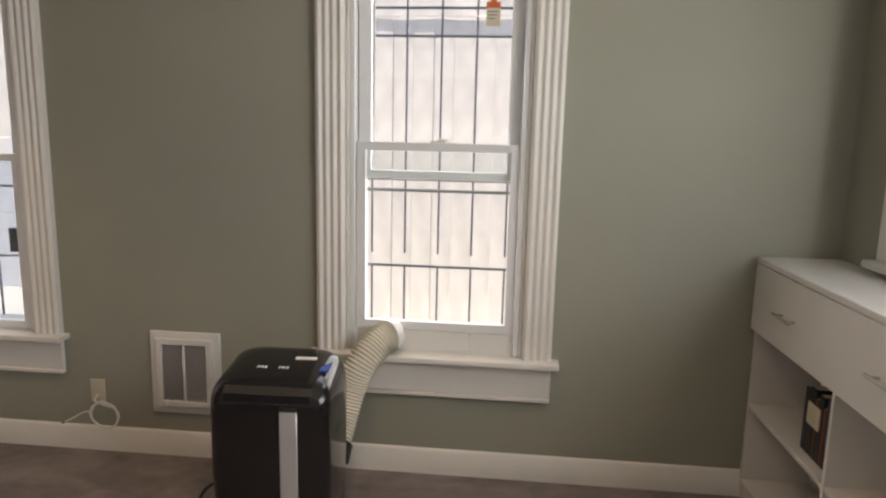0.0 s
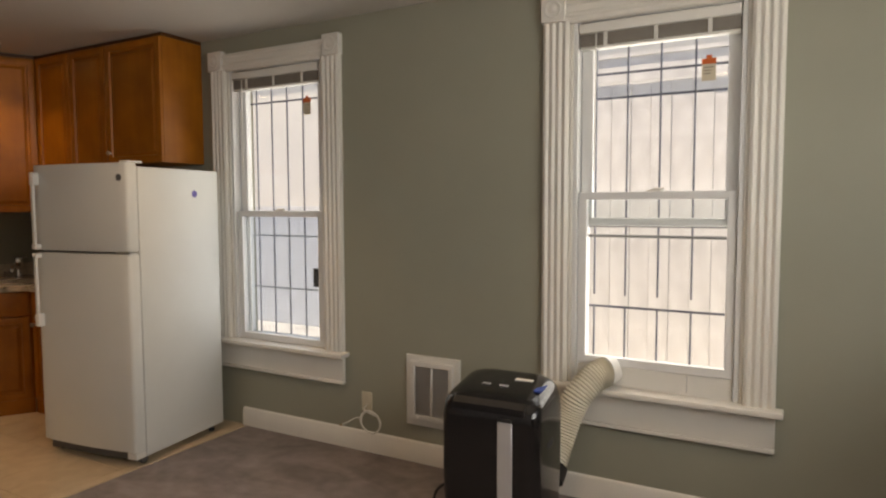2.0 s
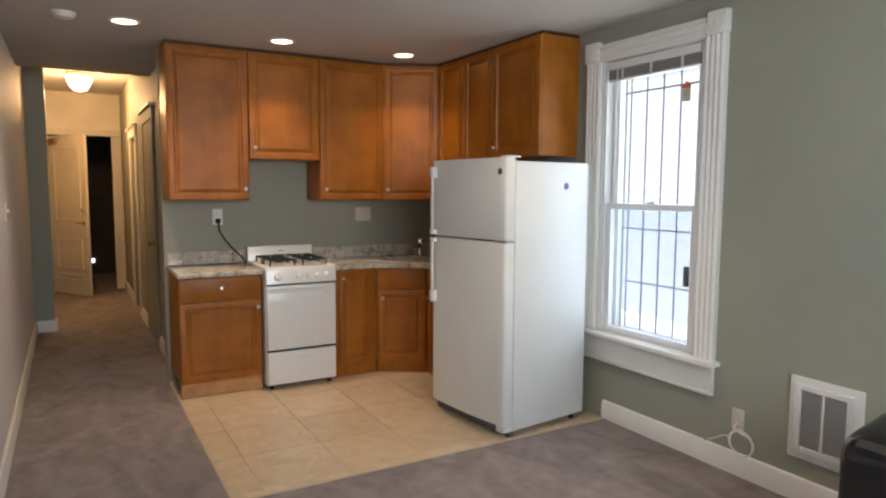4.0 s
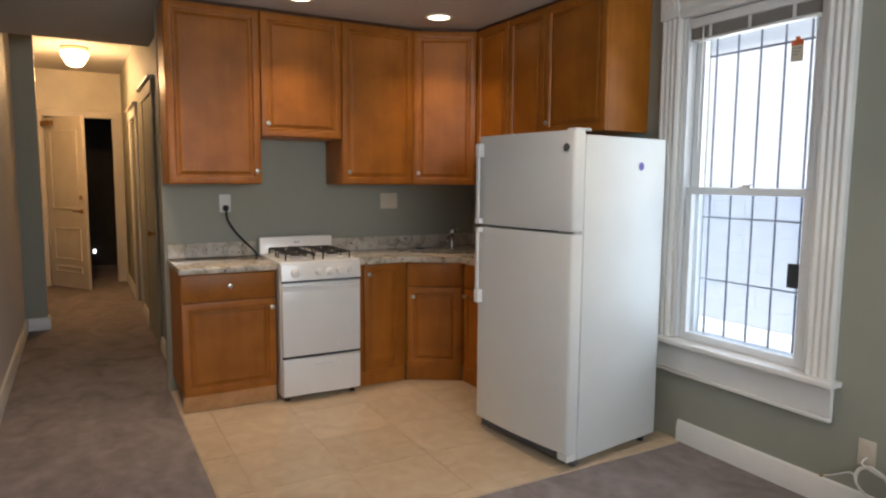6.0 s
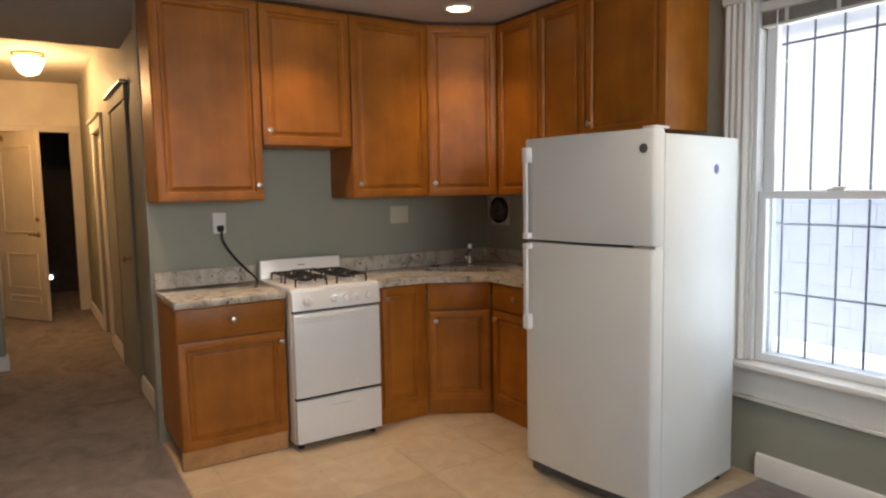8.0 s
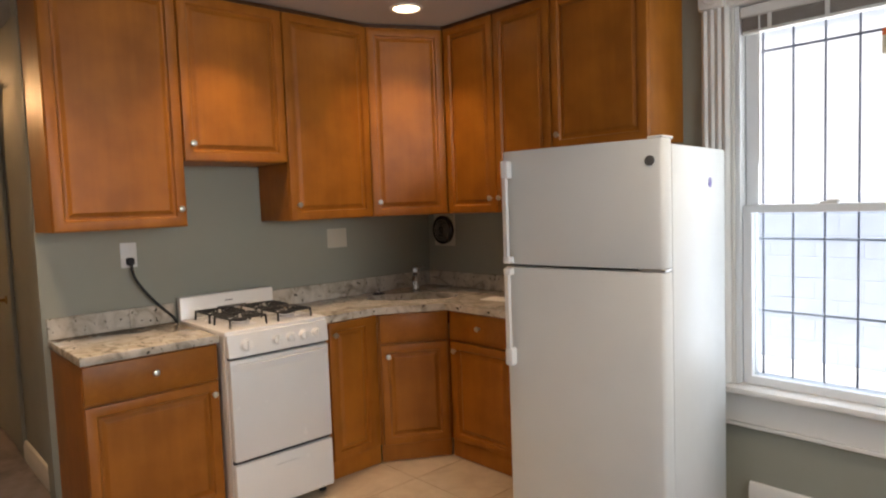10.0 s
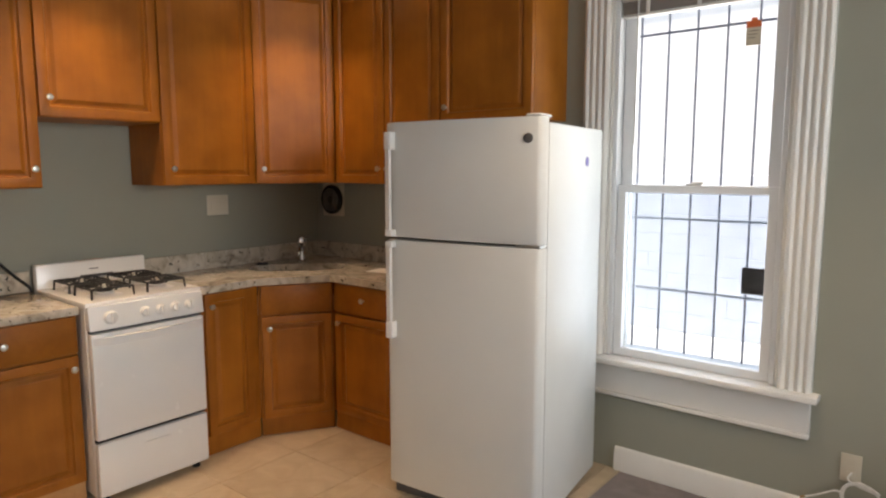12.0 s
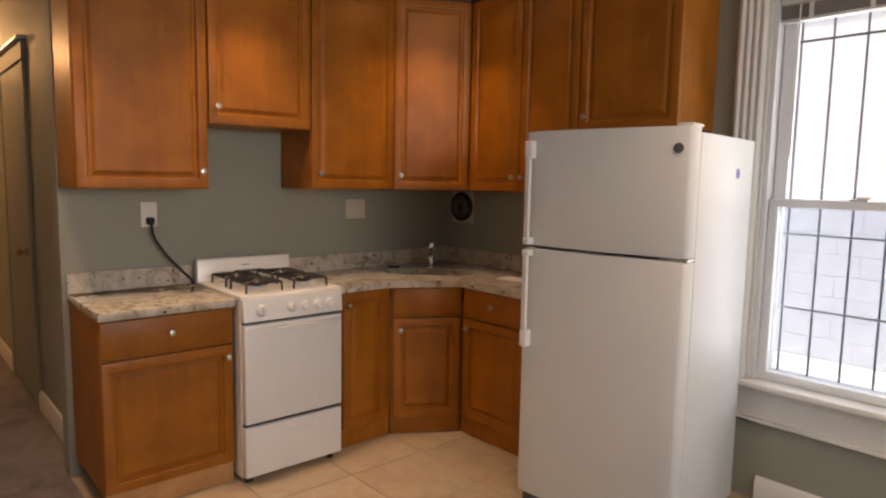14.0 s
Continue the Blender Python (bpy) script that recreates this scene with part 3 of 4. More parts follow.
    fr = boxes((0.03, a + 0.002, CZ0 + 0.021, 0.07, a + 0.05, CZ1 - 0.001), (0.03, b - 0.05, CZ0 + 0.021, 0.07, b - 0.002, CZ1 - 0.001),
               (0.03, a + 0.05, CZ0 + 0.021, 0.07, b - 0.05, CZ0 + 0.07), (0.03, a + 0.05, CZ1 - 0.05, 0.07, b - 0.05, CZ1 - 0.001), (0.03, a + 0.05, 1.68, 0.07, b - 0.05, 1.72), bevel=0.004)
    part("window_frame", fr, VINYL, w, "white vinyl frame")
    ob = part("pane", boxes((0.048, a + 0.05, CZ0 + 0.07, 0.052, b - 0.05, CZ1 - 0.05)), GLASS, w, "clear window glass", smooth=False)
    ob.visible_shadow = False
g = thing("window_bars", pose(XE + 0.26, 0, 0), "dark steel security bars outside the wide window", "window bars")
for k in range(21):
    y = CY0 + 0.09 + 0.140 * k
    part("bar", boxes((-0.0065, y - 0.0065, 0.95, 0.0065, y + 0.0065, 2.40), bevel=0.002), BARS, g, smooth=False)
for z in (1.30, 1.65, 2.15):
    part("rail", boxes((-0.015, CY0, z - 0.008, -0.0066, CY1, z + 0.008), bevel=0.002), BARS, g, smooth=False)
for y in (CY0, CY1):
    part("bracket", boxes((-0.06, y - 0.012, 2.138, -0.0155, y + 0.012, 2.162), bevel=0.002), BARS, g, smooth=False)


# ---- kitchen ----
def knob(parent, x, y, z, rz):
    """A round nickel knob that points along the local -y of the turn rz."""
    m = pose(x, y, z, 0, 0, rz) @ pose(0, 0, 0, 90, 0, 0)
    return part("knob", lathe([(0.006, 0), (0.005, 0.012), (0.013, 0.017), (0.0155, 0.022), (0.013, 0.028), (0.004, 0.030)], m, 16), NICKEL, parent, "small nickel knob")


def panel_door(parent, w, z0, z1, y, knob_at=None, name="door", flat=False):
    """A raised-panel door on the face y of a unit w wide, x running from 0 to w."""
    g = 0.003
    x0, x1, a, b = g, w - g, z0 + g, z1 - g
    if flat:
        d = part(name, boxes((x0, y - 0.019, a, x1, y, b), bevel=0.004, seg=2), MAPLE_FLAT, parent)
    else:
        d = part(name, stepped(x0, x1, a, b, y, ((0, 0), (0, 0.013), (0.002, 0.017), (0.007, 0.019), (0.040, 0.019), (0.044, 0.0175), (0.047, 0.012), (0.050, 0.006), (0.056, 0.005))), MAPLE, parent)
        fm = stepped(x0 + 0.056, x1 - 0.056, a + 0.056, b - 0.056, y, ((0, 0.0052), (0.006, 0.0058), (0.020, 0.0135), (0.024, 0.0145)))
        part("panel", fm, MAPLE, d, "raised centre panel", smooth=False)
    if knob_at:
        knob(d, knob_at[0], y - 0.019, knob_at[1], 0)
    return d


def cabinet(name, m, w, depth, z0, z1, doors, label, toe=None, group=""):
    """A cabinet unit. Its face runs along local x from 0 to w at y = 0, its body goes back along +y."""
    c = thing(name, m, label, "cabinet", group)
    b0 = z0
    body = boxes((0.0005, 0.0, b0, w - 0.0005, depth, z1), bevel=0.002)
    part("body", body, MAPLE, c)
    for d in doors:
        panel_door(c, w=d["x1"] - d["x0"], z0=d["z0"], z1=d["z1"], y=-0.001, knob_at=d.get("knob"), name=d.get("name", "door"), flat=d.get("flat", False)).matrix_basis = pose(d["x0"], 0, 0)
    if toe:
        part("toe_board", boxes((0.001, 0.004, 0.0, w - 0.001, 0.022, z0 - 0.001), bevel=0.002), toe, c, "maple toe board")
    return c


UF, UT, UB = XK + 0.337, 2.530, 1.420
EAST = 90  # a face that looks along +x


def back_run(y0):
    """The pose of a unit on the kitchen wall whose face begins at y0 and runs towards +y."""
    return pose(UF, y0, 0, 0, 0, EAST)


D = 0.332
cabinet("wall_cabinet", back_run(-2.427), 0.574, D, UB, UT, [dict(x0=0.0, x1=0.574, z0=UB, z1=UT, knob=(0.539, UB + 0.085))], "tall honey maple wall cabinet with a raised-panel door", group="wall cabinets")
cabinet("wall_cabinet", back_run(-1.851), 0.554, D, 1.733, UT, [dict(x0=0.0, x1=0.554, z0=1.733, z1=UT, knob=(0.040, 1.818))], "short honey maple wall cabinet above the stove", group="wall cabinets")
cabinet("wall_cabinet", back_run(-1.295), 0.550, D, UB, UT, [dict(x0=0.0, x1=0.550, z0=UB, z1=UT, knob=(0.045, UB + 0.085))], "tall honey maple wall cabinet beside the stove", group="wall cabinets")
# diagonal corner unit
P1, P2 = Vector((UF + 0.002, -0.743)), Vector((0.575, -0.322))
dv = P2 - P1
ang = math.degrees(math.atan2(dv.y, dv.x))
c = thing("corner_wall_cabinet", pose(P1.x, P1.y, 0, 0, 0, ang), "diagonal honey maple corner wall cabinet", "cabinet", "wall cabinets")
inv = pose(P1.x, P1.y, 0, 0, 0, ang).inverted()


def local(points):
    return [tuple((inv @ Vector((x, y, 0)))[:2]) for x, y in points]


part("body", prism(local([(P1.x, P1.y), (P2.x, P2.y), (P2.x, -0.004), (XK + 0.004, -0.004), (XK + 0.004, P1.y)]), "z", UB, UT), MAPLE, c, smooth=False)
panel_door(c, dv.length, UB, UT, -0.001, (0.045, UB + 0.085))
NF = -0.317


def side_run(x0):
    """The pose of a unit on the window wall whose face begins at x0 and runs towards +x."""
    return pose(x0, NF, 0)


cabinet("wall_cabinet", side_run(0.578), 0.822, 0.312, UB, UT, [dict(x0=0.020, x1=0.423, z0=UB, z1=UT, knob=(0.368, UB + 0.085)), dict(x0=0.424, x1=0.822, z0=UB, z1=UT, knob=(0.034, UB + 0.085))],
        "double-door honey maple wall cabinet", group="wall cabinets")
cabinet("wall_cabinet", side_run(1.402), 0.553, 0.312, 1.740, UT, [dict(x0=0.0, x1=0.553, z0=1.740, z1=UT, knob=(0.045, 1.815))], "short honey maple wall cabinet above the refrigerator", group="wall cabinets")
solid("cabinet_filler", prism([(XK + 0.01, -2.424), (UF - 0.004, -2.424), (UF - 0.004, -0.744), (0.572, -0.325), (0.60, NF + 0.004), (1.952, NF + 0.004), (1.952, -0.006), (XK + 0.01, -0.006)], "z", UT + 0.001, H - 0.001), GAP_SHADE,
      "dark strip painted as the shaded gap above the wall cabinets", "trim", "structure", smooth=False)

# base units
BF = 0.548
def base_run(y0):
    return pose(BF, y0, 0, 0, 0, EAST)


BD = BF - XK - 0.004
TZ, DZ, BT = 0.105, 0.700, 0.872
cabinet("base_cabinet", base_run(-2.405), 0.580, BD, TZ, BT, [dict(x0=0.0, x1=0.580, z0=DZ, z1=BT - 0.004, knob=(0.290, 0.79), name="drawer", flat=True), dict(x0=0.0, x1=0.580, z0=TZ, z1=DZ - 0.006, knob=(0.548, 0.635))],
        "honey maple base cabinet with a drawer beside the stove", toe=MAPLE_PALE, group="base cabinets")
cabinet("base_cabinet", base_run(-1.258), 0.375, BD, TZ, BT, [dict(x0=0.044, x1=0.335, z0=TZ, z1=BT - 0.004, knob=(0.032, 0.80))], "narrow honey maple base cabinet", toe=MAPLE, group="base cabinets")
Q1, Q2 = Vector((BF + 0.002, -0.881)), Vector((0.770, -0.530))
dv = Q2 - Q1
ang = math.degrees(math.atan2(dv.y, dv.x))
c = thing("sink_cabinet", pose(Q1.x, Q1.y, 0, 0, 0, ang), "diagonal honey maple sink base cabinet", "cabinet", "base cabinets")
inv = pose(Q1.x, Q1.y, 0, 0, 0, ang).inverted()
part("body", prism(local([(Q1.x, Q1.y), (Q2.x, Q2.y), (Q2.x, -0.004), (XK + 0.004, -0.004), (XK + 0.004, Q1.y)]), "z", TZ, 0.70), MAPLE, c, smooth=False)
part("face_frame", boxes((0, 0, 0.70, dv.length, 0.02, BT)), MAPLE_FLAT, c, smooth=False)
panel_door(c, dv.length - 0.02, DZ, BT - 0.004, -0.001, None, "false_drawer_front", True).matrix_basis = pose(0.01, 0, 0)
panel_door(c, dv.length - 0.02, TZ, DZ - 0.006, -0.001, (0.045, 0.625)).matrix_basis = pose(0.01, 0, 0)
part("toe_board", boxes((0.001, 0.012, 0, dv.length, 0.03, TZ - 0.001)), MAPLE, c, "maple toe board", smooth=False)
cabinet("base_cabinet", pose(0.773, -0.528, 0), 0.640, 0.52, TZ, BT, [dict(x0=0.03, x1=0.500, z0=DZ, z1=BT - 0.004, knob=(0.235, 0.79), name="drawer", flat=True), dict(x0=0.03, x1=0.500, z0=TZ, z1=DZ - 0.006, knob=(0.040, 0.640))],
        "honey maple base cabinet with a drawer beside the refrigerator", toe=MAPLE, group="base cabinets")

# worktops and splashbacks
wt = prism([(XK + 0.003, -2.412), (0.587, -2.412), (0.587, -1.824), (XK + 0.003, -1.824)], "z", BT + 0.001, 0.912, bevel=0.006)
solid("worktop", wt, GRANITE, "cream granite worktop with dark flecks beside the stove", "worktop")
SC = Vector((0.410, -0.490))
SA = 45


def holed_slab(outline, hole, z0, z1):
    """A slab with one hole through it."""
    bm = bmesh.new()
    edges = []
    for loop in (outline, hole):
        v = [bm.verts.new((x, y, z0)) for x, y in loop]
        edges += [bm.edges.new((v[i], v[(i + 1) % len(v)])) for i in range(len(v))]
    f = [g for g in bmesh.ops.triangle_fill(bm, use_beauty=True, use_dissolve=False, edges=edges)["geom"] if isinstance(g, bmesh.types.BMFace)]
    ext = bmesh.ops.extrude_face_region(bm, geom=f)["geom"]
    bmesh.ops.translate(bm, verts=[g for g in ext if isinstance(g, bmesh.types.BMVert)], vec=(0, 0, z1 - z0))
    bmesh.ops.recalc_face_normals(bm, faces=bm.faces)
    return bm


def oval(rx, ry, n=36):
    m = pose(SC.x, SC.y, 0, 0, 0, SA)
    return [tuple((m @ Vector((rx * math.copysign(abs(math.cos(a)) ** 0.6, math.cos(a)), ry * math.copysign(abs(math.sin(a)) ** 0.6, math.sin(a)), 0)))[:2]) for a in [2 * math.pi * k / n for k in range(n)]]


top = holed_slab([(XK + 0.003, -1.262), (0.578, -1.262), (0.578, -0.912), (0.785, -0.566), (1.410, -0.566), (1.410, -0.003), (XK + 0.003, -0.003)], oval(0.285, 0.140), BT + 0.001, 0.912)
worktop = solid("worktop", top, GRANITE, "cream granite corner worktop with an undermount sink", "worktop", smooth=False)
bowl = bmesh.new()
rings = []
for s, z in ((1.06, 0.872), (1.0, 0.868), (0.97, 0.80), (0.90, 0.755), (0.5, 0.745)):
    rings.append([bowl.verts.new((x, y, z)) for x, y in oval(0.285 * s, 0.140 * s)])
for a, b in zip(rings, rings[1:]):
    for k in range(36):
        bowl.faces.new((a[k], a[(k + 1) % 36], b[(k + 1) % 36], b[k]))
bowl.faces.new(rings[-1])
sink = solid("sink", bowl, STEEL, "stainless steel undermount bar sink in the corner worktop", "sink")
mod = sink.modifiers.new("thickness", "SOLIDIFY")
mod.thickness = 0.0015
drain = part("drain", lathe([(0.035, 0.7455), (0.035, 0.748), (0.024, 0.748), (0.020, 0.746)], pose(SC.x, SC.y, 0), 20), CHROME, sink, "round chrome drain")
splash = boxes((XK + 0.001, -2.412, 0.913, XK + 0.021, -2.05, 1.013), (XK + 0.001, -2.049, 0.913, XK + 0.021, -1.826, 1.013), bevel=0.002)
solid("splashback", splash, GRANITE, "low cream granite splashback strip behind the worktop", "splashback")
splash = boxes((XK + 0.001, -1.260, 0.913, XK + 0.021, -0.023, 1.013), (XK + 0.001, -0.022, 0.913, 1.410, -0.001, 1.013), bevel=0.002)
solid("splashback", splash, GRANITE, "low granite splashback strip round the corner worktop", "splashback")

# faucet
f = thing("faucet", pose(0.235, -0.315, 0.912, 0, 0, SA), "chrome single-handled sink faucet behind the sink", "faucet")
part("base", lathe([(0.030, 0.0), (0.030, 0.008), (0.020, 0.014), (0.016, 0.075), (0.014, 0.092), (0.006, 0.098)], None, 20), CHROME, f)
part("spout", tube(smooth_path([(0, 0, 0.07), (0, -0.05, 0.095), (0, -0.11, 0.105), (0, -0.15, 0.085), (0, -0.155, 0.062)], 6), 0.011, 12), CHROME, f)
part("handle", lathe([(0.010, 0.0985), (0.024, 0.104), (0.030, 0.120), (0.030, 0.142), (0.024, 0.158), (0.010, 0.166)], None, 20), CHROME, f, "domed chrome handle")
part("lever", tube(smooth_path([(0.018, -0.012, 0.148), (0.035, -0.022, 0.160), (0.060, -0.036, 0.166)], 5), 0.006, 10), CHROME, f)
s = thing("sink_stopper", pose(0.150, -0.560, 0.912), "black rubber sink stopper with a chrome knob on the worktop", "stopper")
part("disc", lathe([(0.038, 0.0), (0.040, 0.004), (0.030, 0.010), (0.012, 0.012)], None, 20), RUBBER, s)
part("handle", lathe([(0.006, 0.0125), (0.005, 0.022), (0.011, 0.028), (0.011, 0.034), (0.003, 0.037)], None, 14), CHROME, s)
solid("paper_sheet", prism([(-0.11, -0.07), (0.11, -0.075), (0.115, 0.07), (-0.105, 0.075)], "z", 0.9125, 0.914), material("white_paper", (0.75, 0.73, 0.68), 0.8), "sheet of white paper lying on the worktop", "paper", m=pose(0.96, -0.27, 0, 0, 0, 12))

# ---- stove ----
SW = 0.508
st = thing("stove", pose(0.645, -1.812, 0, 0, 0, EAST) @ Matrix.Diagonal((1.06, 1, 1.005, 1)), "white four-burner gas stove with a storage drawer", "stove")
SDEP = 0.645 - XK - 0.012
part("body", boxes((0.0, 0.030, 0.032, SW, SDEP - 0.05, 0.912), bevel=0.004), ENAMEL, st)
cook = boxes((-0.004, 0.012, 0.896, SW + 0.004, SDEP - 0.05, 0.922), bevel=0.006, seg=2)
part("cooktop", cook, ENAMEL, st, "white enamel cooktop")
part("backguard", boxes((0.0, SDEP - 0.049, 0.60, SW, SDEP, 1.037), bevel=0.010, seg=2), ENAMEL, st, "white backguard")
part("vent_slot", boxes((0.19, SDEP - 0.052, 0.952, 0.345, SDEP - 0.0485, 0.966), bevel=0.001), GASKET, st, "grey oven vent slot")
part("badge", boxes((0.232, SDEP - 0.0515, 0.992, 0.275, SDEP - 0.0490, 0.997)), GASKET, st, "tiny grey badge", smooth=False)
ctrl = prism([(0.029, 0.800), (-0.014, 0.800), (-0.002, 0.905), (0.029, 0.908)], "x", 0.0, SW, bevel=0.003)
part("control_panel", ctrl, ENAMEL, st, "sloping white control panel")
for i, x in enumerate((0.085, 0.235, 0.305, 0.372, 0.440)):
    kr = 0.027 if i == 0 else 0.022
    k = part("burner_knob", lathe([(kr + 0.003, 0), (kr + 0.003, 0.004), (kr, 0.006), (kr * 0.9, 0.020), (kr * 0.8, 0.022)], pose(x, -0.0085, 0.850, 84, 0, 0), 22), ENAMEL, st, "round white control knob")
    part("grip", boxes((x - 0.005, -0.040, 0.850 - kr * 0.9, x + 0.005, -0.028, 0.850 + kr * 0.9), bevel=0.003), ENAMEL, k)
door = boxes((0.003, -0.012, 0.304, SW - 0.003, 0.029, 0.785), bevel=0.008, seg=2)
od = part("oven_door", door, ENAMEL, st, "plain white oven door")
part("door_gap", boxes((0.006, 0.006, 0.786, SW - 0.006, 0.029, 0.799)), GASKET, st, smooth=False)
hp = [(0.010, -0.012), (0.060, -0.046), (0.16, -0.060), (0.254, -0.064), (0.348, -0.060), (0.448, -0.046), (0.498, -0.012)]
out = [(x, y) for x, y in hp] + [(x, min(y + 0.020, -0.011)) for x, y in hp[::-1]]
hb = prism(out, "z", 0.735, 0.770, bevel=0.0)
part("handle", hb, ENAMEL, od, "bowed white door handle")
part("drawer_gap", boxes((0.006, 0.010, 0.288, SW - 0.006, 0.029, 0.3035)), RUBBER, st, smooth=False)
dr = part("storage_drawer", boxes((0.003, -0.010, 0.040, SW - 0.003, 0.029, 0.287), bevel=0.008, seg=2), ENAMEL, st, "white storage drawer")
part("pull", prism([(0.19, -0.010), (0.21, -0.018), (0.30, -0.018), (0.32, -0.010)], "z", 0.228, 0.238), ENAMEL, dr)
for x in (0.04, SW - 0.04):
    for y in (0.05, SDEP - 0.10):
        part("foot", lathe([(0.018, 0.0), (0.018, 0.010), (0.008, 0.012), (0.008, 0.033)], pose(x, y, 0), 12), RUBBER, st, "black foot")
for bx in (0.135, 0.373):
    for by in (0.155, 0.390):
        b = part("burner", lathe([(0.075, 0.9215), (0.070, 0.924), (0.050, 0.9235), (0.040, 0.930), (0.040, 0.940), (0.028, 0.944)], pose(bx, by, 0), 24), SILVER, st, "round gas burner")
        part("cap", lathe([(0.033, 0.9445), (0.033, 0.950), (0.028, 0.953)], pose(bx, by, 0), 20), IRON, b, "black burner cap")
        g = bmesh.new()
        for a in range(4):
            an = math.pi / 4 + a * math.pi / 2
            dx, dy = math.cos(an), math.sin(an)
            rod(g, (bx + 0.025 * dx, by + 0.025 * dy, 0.966), (bx + 0.122 * dx, by + 0.122 * dy, 0.966), 0.0048, 6)
            rod(g, (bx + 0.122 * dx, by + 0.122 * dy, 0.968), (bx + 0.126 * dx, by + 0.126 * dy, 0.9225), 0.0048, 6)
            a2 = an + math.pi / 2
            rod(g, (bx + 0.122 * dx, by + 0.122 * dy, 0.966), (bx + 0.122 * math.cos(a2), by + 0.122 * math.sin(a2), 0.966), 0.0048, 6)
            rod(g, (bx + 0.03 * math.cos(a * math.pi / 2), by + 0.03 * math.sin(a * math.pi / 2), 0.966), (bx + 0.094 * math.cos(a * math.pi / 2), by + 0.094 * math.sin(a * math.pi / 2), 0.966), 0.0045, 6)
        part("grate", g, IRON, st, "black iron grate", smooth=False)


def outlet_plate(name, m, w, h, mat, label, holes):
    p = thing(name, m, label, "outlet")
    part("plate", boxes((-w / 2, -0.006, -h / 2, w / 2, 0.0, h / 2), bevel=0.003, seg=2), mat, p)
    for x, z, a, b in holes:
        part("socket", boxes((x - a, -0.008, z - b, x + a, -0.0061, z + b), bevel=0.001), mat, p)
    return p


o = outlet_plate("wall_outlet", pose(XK, -2.028, 1.283, 0, 0, 90), 0.078, 0.125, WHITE_PLASTIC, "white wall outlet above the worktop", [(0, 0.028, 0.016, 0.016), (0, -0.028, 0.016, 0.016)])
cord = thing("power_cord", pose(0, 0, 0), "black power cord from the wall outlet to the stove", "cord")
part("plug", boxes((XK + 0.0085, -2.046, 1.233, XK + 0.040, -2.010, 1.270), bevel=0.006), RUBBER, cord)
part("cable", tube(smooth_path([(XK + 0.036, -2.028, 1.243), (XK + 0.05, -2.020, 1.17), (XK + 0.05, -1.965, 1.08), (XK + 0.045, -1.89, 0.995), (XK + 0.035, -1.836, 0.940), (XK + 0.03, -1.819, 0.90)], 8), 0.007, 8), RUBBER, cord)
sw = thing("switch_plate", pose(XK, -0.782, 1.290, 0, 0, 90), "wide ivory switch plate on the kitchen wall", "switch")
part("plate", boxes((-0.072, -0.006, -0.060, 0.072, 0.0, 0.060), bevel=0.003, seg=2), IVORY, sw)
part("rocker", boxes((-0.046, -0.010, -0.033, -0.020, -0.0062, 0.033), bevel=0.002), IVORY, sw)
part("blank", boxes((0.012, -0.0075, -0.033, 0.050, -0.0062, 0.033), bevel=0.001), IVORY, sw)

# round extractor fan in the window wall
fan = thing("wall_fan", pose(0.200, 0.0, 1.300), "small round black extractor fan on a pale wall plate", "fan")
part("plate", boxes((-0.105, -0.010, -0.110, 0.105, 0.0, 0.110), bevel=0.004), IVORY, fan, "pale square plate")
ringm = pose(0, -0.010, 0, 90, 0, 0)
ring = bmesh.new()
seg = 32
rr = [[ring.verts.new(ringm @ Vector((r * math.cos(2 * math.pi * k / seg), r * math.sin(2 * math.pi * k / seg), z))) for k in range(seg)] for r, z in ((0.098, 0.0), (0.098, 0.020), (0.088, 0.026), (0.084, 0.004))]
for a, b in zip(rr, rr[1:]):
    for k in range(seg):
        ring.faces.new((a[k], a[(k + 1) % seg], b[(k + 1) % seg], b[k]))
part("ring", ring, BLACK, fan, "black rim")
part("backing", lathe([(0.084, 0.001), (0.084, 0.003)], ringm, 32), RUBBER, fan)
part("hub", lathe([(0.024, 0.004), (0.024, 0.020), (0.016, 0.024)], ringm, 20), STEEL, fan, "steel hub")
for k in range(5):
    an = 2 * math.pi * k / 5
    bl = bmesh.new()
    pts = [(0.024, -0.006), (0.080, -0.022), (0.082, 0.012), (0.024, 0.008)]
    prism(pts, "z", 0.008, 0.011, bm=bl)
    part("blade", bl, BLACK_MATT, fan, "dark fan blade", m=ringm @ pose(0, 0, 0, 0, 0, math.degrees(an)) @ pose(0, 0, 0, 18, 0, 0), smooth=False)
for r in (0.034, 0.052, 0.070):
    loop = [ringm @ Vector((r * math.cos(2 * math.pi * k / 28), r * math.sin(2 * math.pi * k / 28), 0.027)) for k in range(29)]
    part("guard_ring", tube(loop, 0.0018, 6), NICKEL, fan, "thin wire guard ring")
part("spoke", rod(bmesh.new(), (0.02, -0.038, -0.02), (0.068, -0.038, -0.062), 0.004, 8), CHROME, fan, "bright spoke")

# ---- refrigerator ----
FW = 0.730
fr = thing("refrigerator", pose(1.576, -0.863, 0, 0, 0, 7.5) @ Matrix.Diagonal((1, 1, 1.012, 1)), "white top-freezer refrigerator standing at the edge of the tiles", "refrigerator")
part("cabinet", boxes((0.0, 0.0, 0.045, FW, 0.640, 1.662), bevel=0.008, seg=2), FRIDGE_SKIN, fr)
part("gasket", boxes((0.012, -0.010, 0.09, FW - 0.012, -0.0005, 1.655)), GASKET, fr, "grey door gasket", smooth=False)


def fridge_door(name, z0, z1, label):
    out = [(0.0, -0.011)]
    n = 14
    out += [(0.004, -0.060), (0.012, -0.070)]
